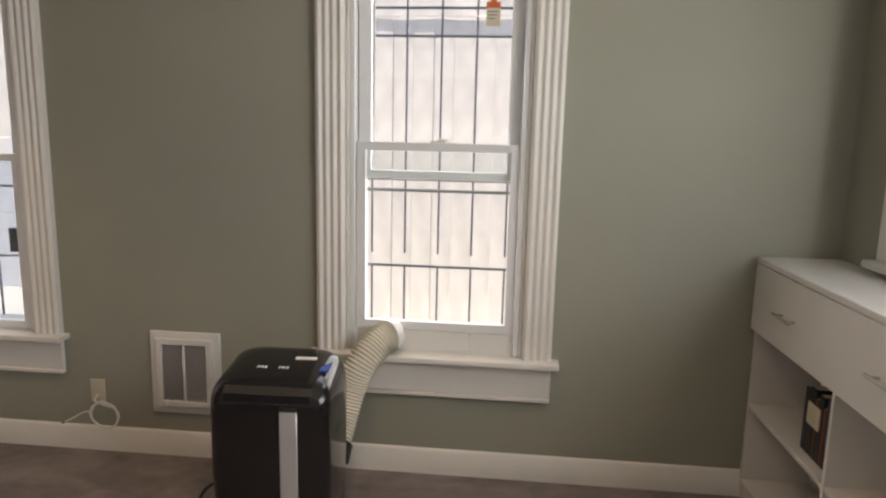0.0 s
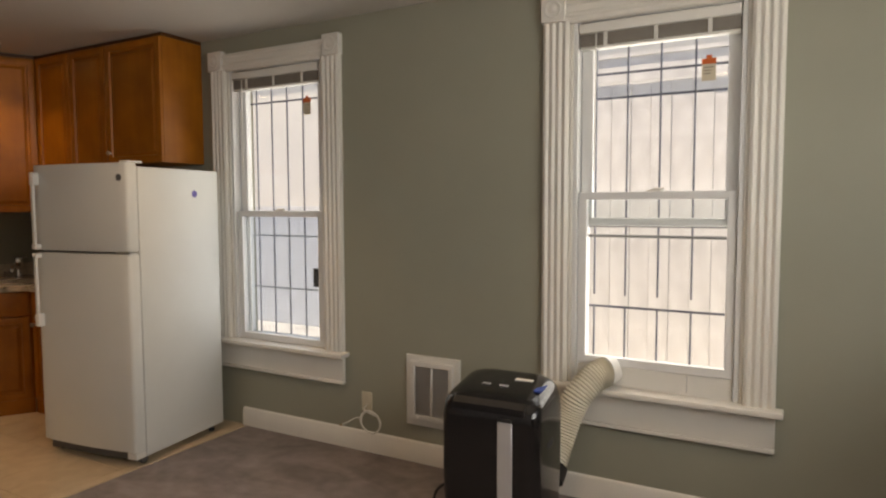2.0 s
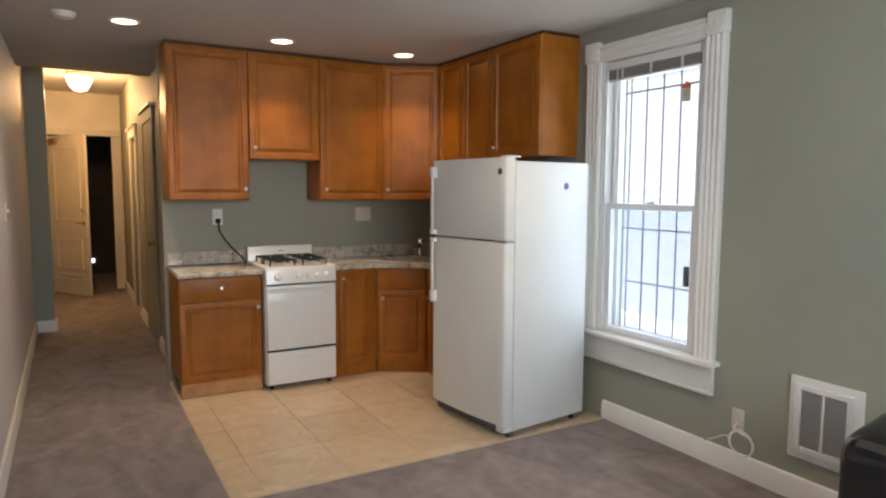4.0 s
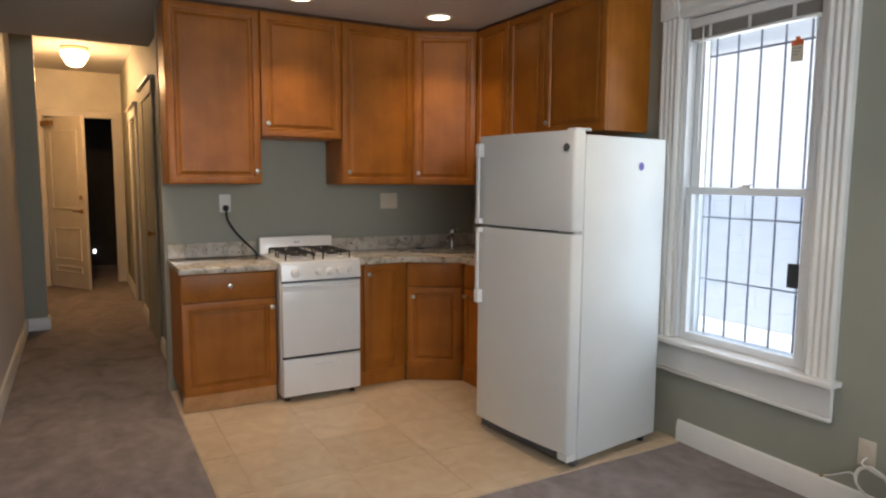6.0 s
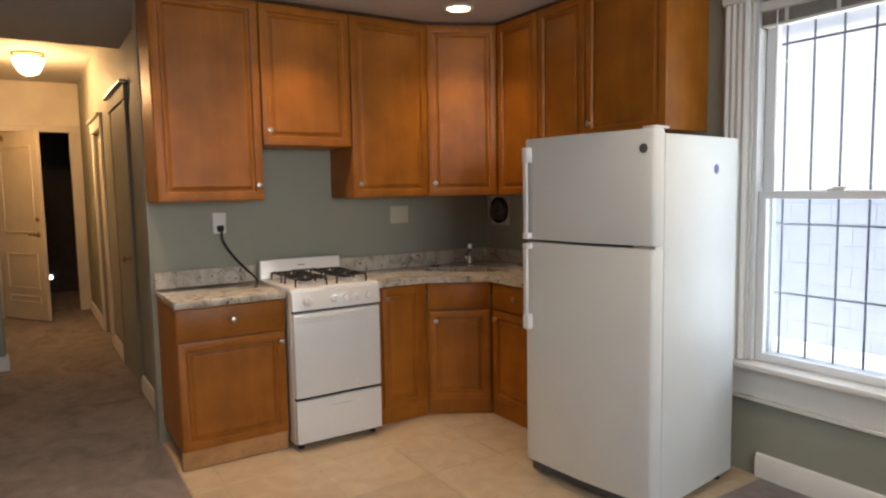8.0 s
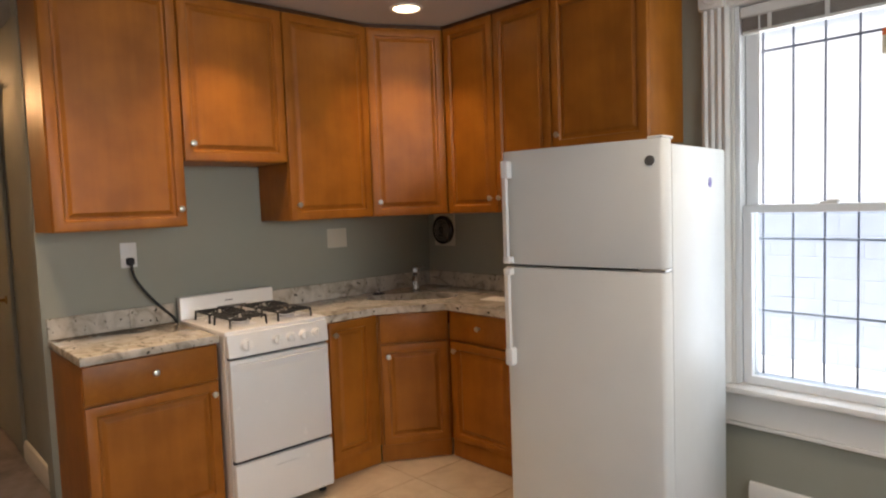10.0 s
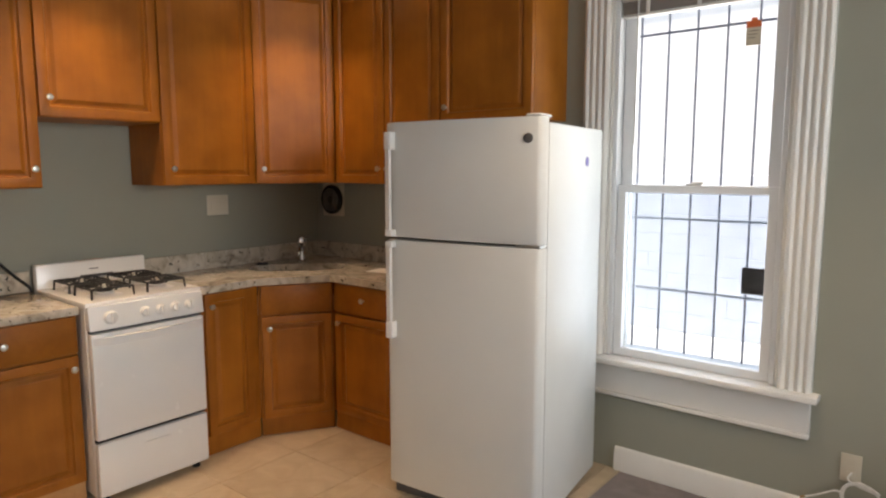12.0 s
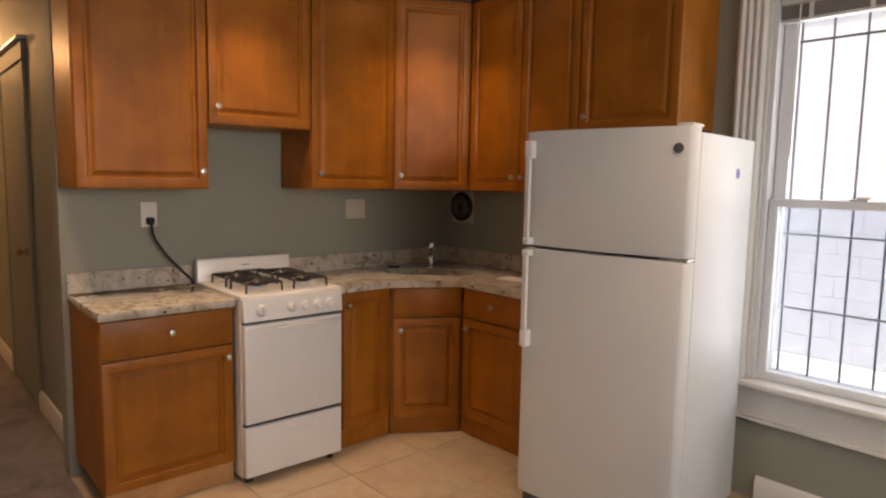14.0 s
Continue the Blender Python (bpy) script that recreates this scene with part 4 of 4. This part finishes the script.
    for k in range(n + 1):
        t = k / n
        out.append((0.022 + t * (FW - 0.044), -0.074 - 0.016 * math.sin(math.pi * t)))
    out += [(FW - 0.012, -0.070), (FW - 0.004, -0.060), (FW, -0.011)]
    return part(name, prism(out, "z", z0, z1, bevel=0.006), FRIDGE_SKIN, fr, label)


top_door = fridge_door("freezer_door", 1.196, 1.680, "bowed white freezer door")
low_door = fridge_door("fridge_door", 0.085, 1.184, "bowed white lower door")


def fridge_handle(parent, z0, z1, grip):
    """A flat white pull on the opening edge, fixed at both ends."""
    bar = prism([(0.022, -0.104), (0.046, -0.110), (0.050, -0.098), (0.024, -0.093)], "z", z0 + 0.01, z1 - 0.01, bevel=0.003)
    h = part("handle", bar, ENAMEL, parent, "long white door handle")
    for a, b in ((z0, z0 + grip[0]), (z1 - grip[1], z1)):
        part("mount", boxes((0.020, -0.111, a, 0.056, -0.070, b), bevel=0.006, seg=2), ENAMEL, h)


fridge_handle(top_door, 1.200, 1.640, (0.030, 0.075))
fridge_handle(low_door, 0.755, 1.180, (0.075, 0.030))
part("badge", lathe([(0.019, 0), (0.019, 0.003), (0.014, 0.004)], pose(FW - 0.055, -0.0785, 1.600, 90, 0, 0), 22), GASKET, top_door, "round grey badge")
part("top_hinge", boxes((FW - 0.075, -0.060, 1.681, FW - 0.012, 0.05, 1.692), bevel=0.004), WHITE_PLASTIC, fr, "white hinge cover")
part("middle_hinge", boxes((FW - 0.110, -0.070, 1.1850, FW - 0.003, 0.0, 1.1945), bevel=0.002), NICKEL, fr, "metal middle hinge")
part("toe_grille", boxes((0.01, -0.030, 0.020, FW - 0.01, 0.02, 0.082), bevel=0.004), GASKET, fr, "dark toe grille")
part("bottom_hinge", boxes((FW - 0.075, -0.070, 0.045, FW - 0.005, 0.0, 0.082), bevel=0.004), WHITE_PLASTIC, fr, "hinge foot")
for x in (0.05, FW - 0.05):
    for y in (0.02, 0.58):
        part("foot", rod(bmesh.new(), (x, y, 0.0), (x, y, 0.046), 0.018, 12), RUBBER, fr, "black foot")
st2 = lathe([(0.022, 0), (0.022, 0.0008)], pose(1.576, -0.863, 0, 0, 0, 7.5) @ pose(FW + 0.0005, 0.43, 1.535, 0, 90, 0), 20)
solid("round_sticker", st2, PURPLE, "round purple energy sticker on the side of the refrigerator", "sticker")

# ---- living space ----
# portable air conditioner
ac = thing("air_conditioner", pose(4.385, -0.535, 0, 0, 0, 2), "black portable air conditioner with a silver strip, on castors", "air conditioner")
AW, AD = 0.222, 0.172


def rounded(w, d, r, n=6):
    out = []
    for cx, cy, a0 in ((w - r, d - r, 0), (-w + r, d - r, 90), (-w + r, -d + r, 180), (w - r, -d + r, 270)):
        for k in range(n + 1):
            a = radians(a0 + 90 * k / n)
            out.append((cx + r * math.cos(a), cy + r * math.sin(a)))
    return out


def loft(levels, bm=None):
    """Levels of (z, outline, slope): the height may fall towards the front by the slope."""
    bm = bm or bmesh.new()
    rings = [[bm.verts.new((x, y, z + s * y)) for x, y in o] for z, o, s in levels]
    for a, b in zip(rings, rings[1:]):
        n = len(a)
        for k in range(n):
            bm.faces.new((a[k], a[(k + 1) % n], b[(k + 1) % n], b[k]))
    bm.faces.new(rings[0][::-1])
    bm.faces.new(rings[-1])
    bmesh.ops.recalc_face_normals(bm, faces=bm.faces)
    return bm


part("body", loft([(0.045, rounded(AW * 0.93, AD * 0.93, 0.05), 0), (0.07, rounded(AW * 0.97, AD * 0.97, 0.05), 0), (0.30, rounded(AW, AD, 0.045), 0), (0.560, rounded(AW, AD, 0.045), 0),
                   (0.600, rounded(AW * 0.995, AD * 0.99, 0.05), 0.05), (0.632, rounded(AW * 0.98, AD * 0.965, 0.055), 0.09), (0.656, rounded(AW * 0.945, AD * 0.915, 0.06), 0.13), (0.670, rounded(AW * 0.90, AD * 0.86, 0.065), 0.15)]), BLACK, ac)
part("top_panel", loft([(0.6705, rounded(AW * 0.895, AD * 0.855, 0.065), 0.15), (0.682, rounded(AW * 0.84, AD * 0.79, 0.07), 0.17), (0.690, rounded(AW * 0.74, AD * 0.70, 0.08), 0.18), (0.694, rounded(AW * 0.60, AD * 0.56, 0.08), 0.18)]), BLACK, ac, "glossy black control top")
louver = part("air_outlet", prism([(-0.140, 0.612), (-0.1725, 0.604), (-0.1715, 0.632), (-0.145, 0.653)], "x", -0.16, 0.16), BLACK_MATT, ac, "front louvre")
for k in range(4):
    part("slat", boxes((-0.155, -0.1745, 0.606 + 0.007 * k, 0.155, -0.170, 0.609 + 0.007 * k)), BLACK, louver, smooth=False)
part("silver_strip", boxes((0.045, -0.1775, 0.07, 0.110, -0.1705, 0.572), bevel=0.003), SILVER, ac, "vertical silver strip")
part("strip_cap", boxes((0.047, -0.1785, 0.5725, 0.108, -0.1705, 0.590), bevel=0.003), BLACK_MATT, ac)
part("side_grip", boxes((AW - 0.006, -0.06, 0.44, AW + 0.002, 0.02, 0.475), bevel=0.008), RUBBER, ac, "recessed side handle")
tz = 0.6940
for gx in (-0.075, 0.005):
    for k in range(3):
        part("button", boxes((gx + 0.014 * k, -0.055, tz - 0.0065, gx + 0.009 + 0.014 * k, -0.035, tz + 0.0035 - 0.006), bevel=0.001), SILVER, ac, "small silver button")
part("label_sticker", prism([(0.050, 0.02), (0.130, 0.025), (0.128, 0.055), (0.048, 0.048)], "z", 0.6985, 0.7025), WHITE_PLASTIC, ac, "white label")
part("blue_label", boxes((0.160, -0.055, 0.6795, 0.190, 0.045, 0.6885)), BLUE, ac, "blue label", smooth=False)
for x in (-0.15, 0.15):
    for y in (-0.12, 0.12):
        part("castor", rod(bmesh.new(), (x - 0.012, y, 0.023), (x + 0.012, y, 0.023), 0.023, 14), RUBBER, ac, "black castor")
hose = thing("exhaust_hose", pose(0.125, 0, 0.008), "cream corrugated exhaust hose from the air conditioner to the window panel", "hose")
hp = smooth_path([(4.40, -0.315, 0.24), (4.415, -0.235, 0.34), (4.440, -0.185, 0.45), (4.480, -0.155, 0.550), (4.540, -0.095, 0.632), (4.585, -0.045, 0.655)], 16)
part("tube", tube(hp, lambda i: 0.067 + 0.0045 * math.cos(i * math.pi), 20), HOSE, hose)
part("collar", tube([Vector((4.580, -0.050, 0.654)), Vector((4.596, -0.030, 0.655)), Vector((4.625, 0.011, 0.630))], lambda i: (0.074, 0.072, 0.030)[i], 24), WHITE_PLASTIC, hose, "white window collar")
part("rear_collar", tube([Vector((4.398, -0.350, 0.21)), Vector((4.402, -0.300, 0.255))], 0.078, 20), BLACK_MATT, hose, "black rear collar")
solid("power_cord", tube(smooth_path([(4.09, -0.48, 0.14), (4.02, -0.54, 0.155), (3.970, -0.57, 0.11), (3.975, -0.585, 0.04), (4.02, -0.59, 0.009), (4.08, -0.58, 0.012)], 8), 0.0065, 8), RUBBER,
      "loop of black power cord behind the air conditioner", "cord", m=pose(0.095, 0, 0.03))

# wall heater
h = thing("wall_heater", pose(3.560, 0, 0.217), "white recessed electric wall heater with a louvred grille", "heater")
HW, HH = 0.341, 0.402
part("flange", frame_bars(0, HW, 0, HH, -0.016, 0, 0.050), WHITE_PLASTIC, h, "wide white frame")
part("grille_frame", frame_bars(0.034, HW - 0.034, 0.040, HH - 0.030, -0.034, -0.0165, 0.028), WHITE_PLASTIC, h, "raised inner frame")
part("divider", boxes((HW / 2 - 0.006, -0.033, 0.068, HW / 2 + 0.006, -0.022, HH - 0.058), bevel=0.002), WHITE_PLASTIC, h)
part("dark_back", boxes((0.045, -0.004, 0.05, HW - 0.045, -0.001, HH - 0.05)), IVORY, h, smooth=False)
for k in range(26):
    z = 0.070 + k * 0.0104
    part("slat", boxes((0.062, -0.024, z, HW - 0.062, -0.012, z + 0.0035)), SILVER, h, smooth=False)
part("control_knob", lathe([(0.016, 0), (0.015, 0.014), (0.010, 0.016)], pose(0.075, -0.034, 0.058, 90, 0, 0), 16), WHITE_PLASTIC, h, "small white thermostat knob")

# low outlet with a coiled cable
outlet_plate("wall_outlet", pose(3.275, 0, 0.300), 0.074, 0.118, IVORY, "ivory wall outlet above the baseboard", [(0, 0.028, 0.016, 0.014), (0, -0.028, 0.016, 0.014)])
co = [(3.155, -0.010, 0.300), (3.150, -0.030, 0.270)]
for k in range(27):
    a = 0.6 + k * 2 * math.pi / 11
    co.append((3.195 + (0.068 + 0.006 * math.sin(k)) * math.cos(a), -0.036 - 0.004 * math.sin(k * 1.7), 0.205 + (0.066 + 0.005 * math.cos(k * 1.3)) * math.sin(a)))
co += [(3.10, -0.045, 0.22), (3.04, -0.05, 0.185), (3.00, -0.05, 0.165)]
cb = thing("coiled_cable", pose(0.125, 0, -0.015), "white coaxial cable coiled below the outlet", "cable")
part("cable", tube(smooth_path(co, 5), 0.0042, 6), WHITE_PLASTIC, cb)
part("connector", rod(bmesh.new(), (3.002, -0.05, 0.166), (2.985, -0.05, 0.158), 0.0055, 8), BRASS, cb, "brass connector")

# low shelving under the east window
SX, ST = 6.280, 1.085
u = thing("shelf_unit", pose(SX, 0, 0), "long white melamine shelf unit with drawers above open cubbies", "shelf unit")
N, CW = 3, 0.69
Y0 = -0.012
part("top", boxes((-0.015, Y0 - N * CW - 0.02, ST - 0.024, XE - SX - 0.002, Y0, ST), bevel=0.003), MELAMINE, u, "white top board")
part("back", boxes((XE - SX - 0.030, Y0 - N * CW, 0.05, XE - SX - 0.024, Y0 - 0.004, ST - 0.025)), MELAMINE, u, smooth=False)
for k in range(N + 1):
    y = Y0 - 0.002 - k * CW
    part("side_panel", boxes((0.004, y - 0.018, 0.0, XE - SX - 0.030, y, ST - 0.025), bevel=0.001), MELAMINE, u)
for k in range(N):
    a, b = Y0 - 0.021 - k * CW, Y0 - 0.001 - (k + 1) * CW
    part("shelf", boxes((0.006, b, 0.425, XE - SX - 0.031, a, 0.443), bevel=0.001), MELAMINE, u)
    part("shelf", boxes((0.006, b, 0.075, XE - SX - 0.031, a, 0.093), bevel=0.001), MELAMINE, u)
    part("shelf", boxes((0.006, b, 0.762, XE - SX - 0.031, a, 0.780), bevel=0.001), MELAMINE, u)
    part("plinth", boxes((0.020, b, 0.0, 0.036, a, 0.074), bevel=0.001), MELAMINE, u)
# a long drawer front over two cubbies, a short one over the third
for first, cells in ((0, 2), (2, 1)):
    a, b = Y0 - 0.021 - first * CW, Y0 - 0.001 - (first + cells) * CW
    d = part("drawer", boxes((-0.015, b - 0.016, 0.775, 0.003, a + 0.016, ST - 0.027), bevel=0.002), MELAMINE, u, "white drawer front")
    for k in range(cells):
        yc = Y0 - 0.011 - (first + k + 0.5) * CW + 0.03 * k
        hd = part("handle", rod(bmesh.new(), (-0.044, yc - 0.075, 0.912), (-0.044, yc + 0.075, 0.912), 0.006, 10), NICKEL, d, "nickel bar handle")
        for e in (-0.05, 0.05):
            part("post", rod(bmesh.new(), (-0.044, yc + e, 0.912), (-0.015, yc + e, 0.912), 0.005, 8), NICKEL, hd)
# books in the first cubby
random.seed(4)
y = -0.43
for k, (t, hgt, col) in enumerate(((0.030, 0.24, (0.03, 0.03, 0.035)), (0.045, 0.25, (0.02, 0.02, 0.025)), (0.022, 0.22, (0.10, 0.05, 0.02)), (0.035, 0.245, (0.025, 0.025, 0.03)), (0.018, 0.21, (0.20, 0.06, 0.02)), (0.040, 0.255, (0.015, 0.02, 0.05)), (0.02, 0.22, (0.22, 0.10, 0.02)), (0.030, 0.235, (0.05, 0.02, 0.03)))):
    b = thing("book", pose(SX + 0.050, y, 0.443), "dark closed book standing in the shelf cubby", "book", "books in the cubby")
    part("cover", boxes((0.0, -t, 0.0, 0.17, 0.0, hgt), bevel=0.002), material("book_cloth", col, 0.5, vary=0.1), b)
    part("pages", boxes((0.006, -t + 0.003, hgt + 0.0002, 0.178, -0.003, hgt + 0.0012)), TAGWHITE, b, smooth=False)
    y -= t + 0.002
solid("leaflet", boxes((SX + 0.043, -0.560, 0.560, SX + 0.049, -0.470, 0.640), bevel=0.001), TAGWHITE, "cream leaflet leaning against the books", "leaflet")


# ---- ceiling fittings ----
def recessed_lamp(x, y):
    d = thing("recessed_lamp", pose(x, y, H), "round recessed ceiling lamp, switched on", "ceiling lamp", "recessed lamps")
    bm = bmesh.new()
    seg = 32
    prof = ((0.092, -0.001), (0.090, -0.007), (0.076, -0.009), (0.070, -0.004))
    rr = [[bm.verts.new((r * math.cos(2 * math.pi * k / seg), r * math.sin(2 * math.pi * k / seg), z)) for k in range(seg)] for r, z in prof]
    for a, b in zip(rr, rr[1:]):
        for k in range(seg):
            bm.faces.new((a[k], a[(k + 1) % seg], b[(k + 1) % seg], b[k]))
    part("trim_ring", bm, WHITE_PLASTIC, d, "white trim ring")
    part("lens", lathe([(0.071, -0.0042), (0.071, -0.002)], None, 32), LENS, d, "glowing warm lens")


for x, y in ((0.74, -0.73), (0.73, -1.69), (0.77, -2.70), (2.89, -1.05), (4.95, -1.05), (4.95, -2.70)):
    recessed_lamp(x, y)
sd = thing("smoke_detector", pose(0.81, -3.03, H), "white round smoke detector on the ceiling", "smoke detector")
part("base", lathe([(0.068, -0.012), (0.068, -0.0005)], None, 28), WHITE_PLASTIC, sd)
part("cover", lathe([(0.040, -0.036), (0.056, -0.030), (0.062, -0.0125)], None, 28), WHITE_PLASTIC, sd)
vt = thing("ceiling_hook_plate", pose(3.48, -0.40, H), "small white plate on the ceiling near the windows", "ceiling plate")
part("plate", boxes((-0.06, -0.03, -0.006, 0.06, 0.03, -0.0005), bevel=0.002), WHITE_PLASTIC, vt)

# ---- passage ----
hl = thing("hall_lamp", pose(-3.6, -2.88, 2.86), "frosted glass ceiling lamp glowing warm in the passage", "ceiling lamp")
part("canopy", lathe([(0.075, -0.03), (0.14, -0.012), (0.14, -0.0005)], None, 28), BRASS, hl, "round metal canopy")
part("shade", lathe([(0.03, -0.205), (0.075, -0.190), (0.105, -0.150), (0.108, -0.135), (0.128, -0.110), (0.130, -0.085), (0.142, -0.065), (0.138, -0.050), (0.09, -0.031)], None, 28), HALLGLOW, hl, "ribbed frosted glass shade")
# entrance door, open inwards
ed = thing("entrance_door", pose(-5.385, -3.265, 0, 0, 0, 32), "cream panelled entrance door standing open", "door", kind="structure")
LW = 0.80
part("leaf", boxes((0, 0.0, 0.012, LW, 0.042, 2.225), bevel=0.003), DOORPAINT, ed)
for a, b in ((0.19, 0.30), (0.36, 0.80), (1.02, 2.05)):
    part("panel_moulding", frame_bars(0.11, LW - 0.11, a + 0.02, b, -0.010, -0.0005, 0.022), DOORPAINT, ed, "raised panel moulding")
part("deadbolt", lathe([(0.028, 0), (0.028, 0.012), (0.018, 0.020)], pose(LW - 0.07, -0.0005, 1.20, 90, 0, 0), 18), BRASS, ed, "round deadbolt")
hd = part("door_handle", lathe([(0.030, 0), (0.030, 0.008), (0.012, 0.014), (0.012, 0.045)], pose(LW - 0.07, -0.0005, 1.02, 90, 0, 0), 18), BRASS, ed, "brass lever handle")
part("lever", rod(bmesh.new(), (LW - 0.07, -0.042, 1.02), (LW - 0.19, -0.042, 1.02), 0.009, 10), BRASS, hd)
part("closer", boxes((0.02, -0.06, 2.115, 0.22, -0.0105, 2.18), bevel=0.005), BRASS, ed, "door closer box")
solid("door_frame", boxes((-5.40, -3.37, 0, -5.38, -3.28, 2.34), (-5.40, -2.47, 0, -5.38, YH - 0.001, 2.249), (-5.40, -3.28, 2.25, -5.38, YH - 0.001, 2.34), (-5.515, -3.28, 0, -5.40, -3.267, 2.25), bevel=0.004), DOORPAINT, "cream painted entrance door frame", "door frame", "structure")
def side_doorway(x0, x1, top, paint, label):
    """A cased doorway in the passage wall, with a moulded head that ends in small horns."""
    d = thing("door_frame_side", pose(x0, YH, 0), label, "door frame", kind="structure")
    w = x1 - x0
    for a, b in ((-0.10, 0.0), (w, w + 0.10)):
        part("casing", boxes((a, -0.022, 0, b, -0.0005, top), bevel=0.004), paint, d)
    part("head", boxes((-0.12, -0.028, top + 0.001, w + 0.12, -0.0005, top + 0.11), bevel=0.004), paint, d)
    part("cap", boxes((-0.15, -0.055, top + 0.111, w + 0.15, -0.0005, top + 0.135), bevel=0.006), TRIM, d, "projecting cap moulding")


side_doorway(DX0, DX1, 2.10, TRIM, "white painted side doorway frame in the passage")
side_doorway(-2.03, -1.25, 2.15, SAGE, "sage painted closet doorway frame in the passage")
solid("side_door", boxes((DX0 + 0.01, YH + 0.03, 0.01, DX1 - 0.01, YH + 0.07, 2.09), bevel=0.003), DOORPAINT, "cream painted closed side door", "door", "structure")
cd = thing("closet_door", pose(-2.03, YH, 0), "flat painted closet door, closed, in the passage", "door", kind="structure")
part("leaf", boxes((0.004, -0.016, 0.012, 0.776, -0.0005, 2.146), bevel=0.003), SAGE, cd)
part("door_knob", lathe([(0.026, 0), (0.026, 0.006), (0.010, 0.010), (0.010, 0.03), (0.026, 0.042), (0.020, 0.056), (0.006, 0.060)], pose(0.70, -0.016, 0.98, 90, 0, 0), 16), BRASS, cd, "round brass knob")
rm = thing("bright_spot", pose(-7.39, -2.72, 0.24), "small glowing block for the bright spot in the dark room", "lamp")
part("glow", boxes((0.0, -0.015, -0.03, 0.02, 0.025, 0.035), bevel=0.006), glow_material("bright_spot_glow", (0.85, 0.93, 1.0), 2.0), rm)
sp = thing("light_switch", pose(0.436, YS, 1.352, 0, 0, 180), "white toggle light switch on the passage wall", "switch")
part("plate", boxes((-0.036, -0.006, -0.058, 0.036, 0, 0.058), bevel=0.003, seg=2), WHITE_PLASTIC, sp)
part("toggle", boxes((-0.005, -0.022, -0.004, 0.005, -0.0062, 0.016), bevel=0.002), WHITE_PLASTIC, sp)

# ---- outside ----
solid("ground", boxes((-60, 0.2, -0.30, 80, 60, -0.15), (XE + 0.2, -60, -0.30, 80, 0.2, -0.15)), CONCRETE, "pale sunlit concrete patio", "ground", "structure", smooth=False)
solid("exterior_wall", boxes((-8, 0.201, -0.15, AX - 0.42, 0.225, 3.1), (AX + 0.42, 0.201, -0.15, BX - 0.42, 0.225, 3.1), (BX + 0.42, 0.201, -0.15, XE + 0.2, 0.225, 3.1)), BLOCK, "pale painted outside wall", "wall", "structure", smooth=False)
fence = thing("fence", pose(0, 1.75, -0.15), "tall whitewashed vertical-board wooden fence beyond the window", "fence")
random.seed(7)
meshes = [finish(boxes((0, 0, 0.02, 0.138, 0.019, 2.48 + 0.004 * k), bevel=0.002), "board", FENCE) for k in range(3)]
x = 3.55
k = 0
while x < 7.2:
    ob = new("board", meshes[k % 3])
    ob.parent = fence
    ob.matrix_basis = pose(x, random.uniform(-0.004, 0.004), 0, 0, 0, random.uniform(-0.6, 0.6))
    x += 0.141
    k += 1
for z in (0.30, 1.15, 2.10):
    part("rail", boxes((3.55, 0.026, z, 7.2, 0.064, z + 0.085)), FENCE, fence, smooth=False)
for x in (3.6, 5.4, 7.15):
    part("post", boxes((x - 0.045, 0.066, 0.0, x + 0.045, 0.156, 2.49)), FENCE, fence, smooth=False)
part("cap_board", boxes((3.55, -0.026, 2.50, 7.2, -0.006, 2.67), (3.55, -0.04, 2.671, 7.2, 0.10, 2.70)), FENCE, fence, "smooth white cap board", smooth=False)
bw = thing("garden_wall", pose(-9.0, 3.6, -0.15), "white painted concrete block garden wall", "wall")
bm0 = [finish(boxes((0.003, 0, 0.003, 0.397, 0.2, 0.197), bevel=0.004), "block", BLOCK), finish(boxes((0.003, 0, 0.003, 0.197, 0.2, 0.197), bevel=0.004), "block", BLOCK)]
part("core", boxes((0, 0.004, 0, 12.5, 0.194, 1.6)), BLOCK, bw, smooth=False)
for r in range(8):
    for k in range(17):
        ob = new("block", bm0[0])
        ob.parent = bw
        ob.matrix_basis = pose(5.0 + 0.4 * k + (0.2 if r % 2 else 0.0), 0, 0.2 * r)

backdrop = thing("white_backdrop", pose(-12, 5.0, -0.15), "added white backdrop standing in for the glaring sky", "house")
part("wall", boxes((0, 0, 0, 27.4, 0.3, 5.2)), BACKDROP_WHITE, backdrop, smooth=False)
part("backdrop_top", boxes((-0.3, -0.4, 5.201, 27.8, 4.0, 5.35)), BLOCK, backdrop, smooth=False)

# ---- floor tiles ----
T = 0.457
cut_meshes = {}
i0 = int(math.floor((XK - 0.12 - 1.31) / T))
for i in range(i0, 6):
    for j in range(-2, 5):
        x0, x1 = 1.31 + T * i, 1.31 + T * (i + 1)
        y0, y1 = -1.800 + T * j, -1.800 + T * (j + 1)
        x0, x1, y0, y1 = max(x0, XK + 0.002), min(x1, FX - 0.006), max(y0, FY + 0.006), min(y1, -0.002)
        if x1 - x0 < 0.03 or y1 - y0 < 0.03:
            continue
        key = (round(x1 - x0, 3), round(y1 - y0, 3))
        if key not in cut_meshes:
            cut_meshes[key] = finish(boxes((0.0018, 0.0018, -0.008, key[0] - 0.0018, key[1] - 0.0018, 0.0), bevel=0.0012), "tile", TILE)
        ob = new("tile", cut_meshes[key])
        ob.parent = bpy.data.objects["floor_tiled"]
        ob.matrix_basis = pose(x0, y0, 0.0)
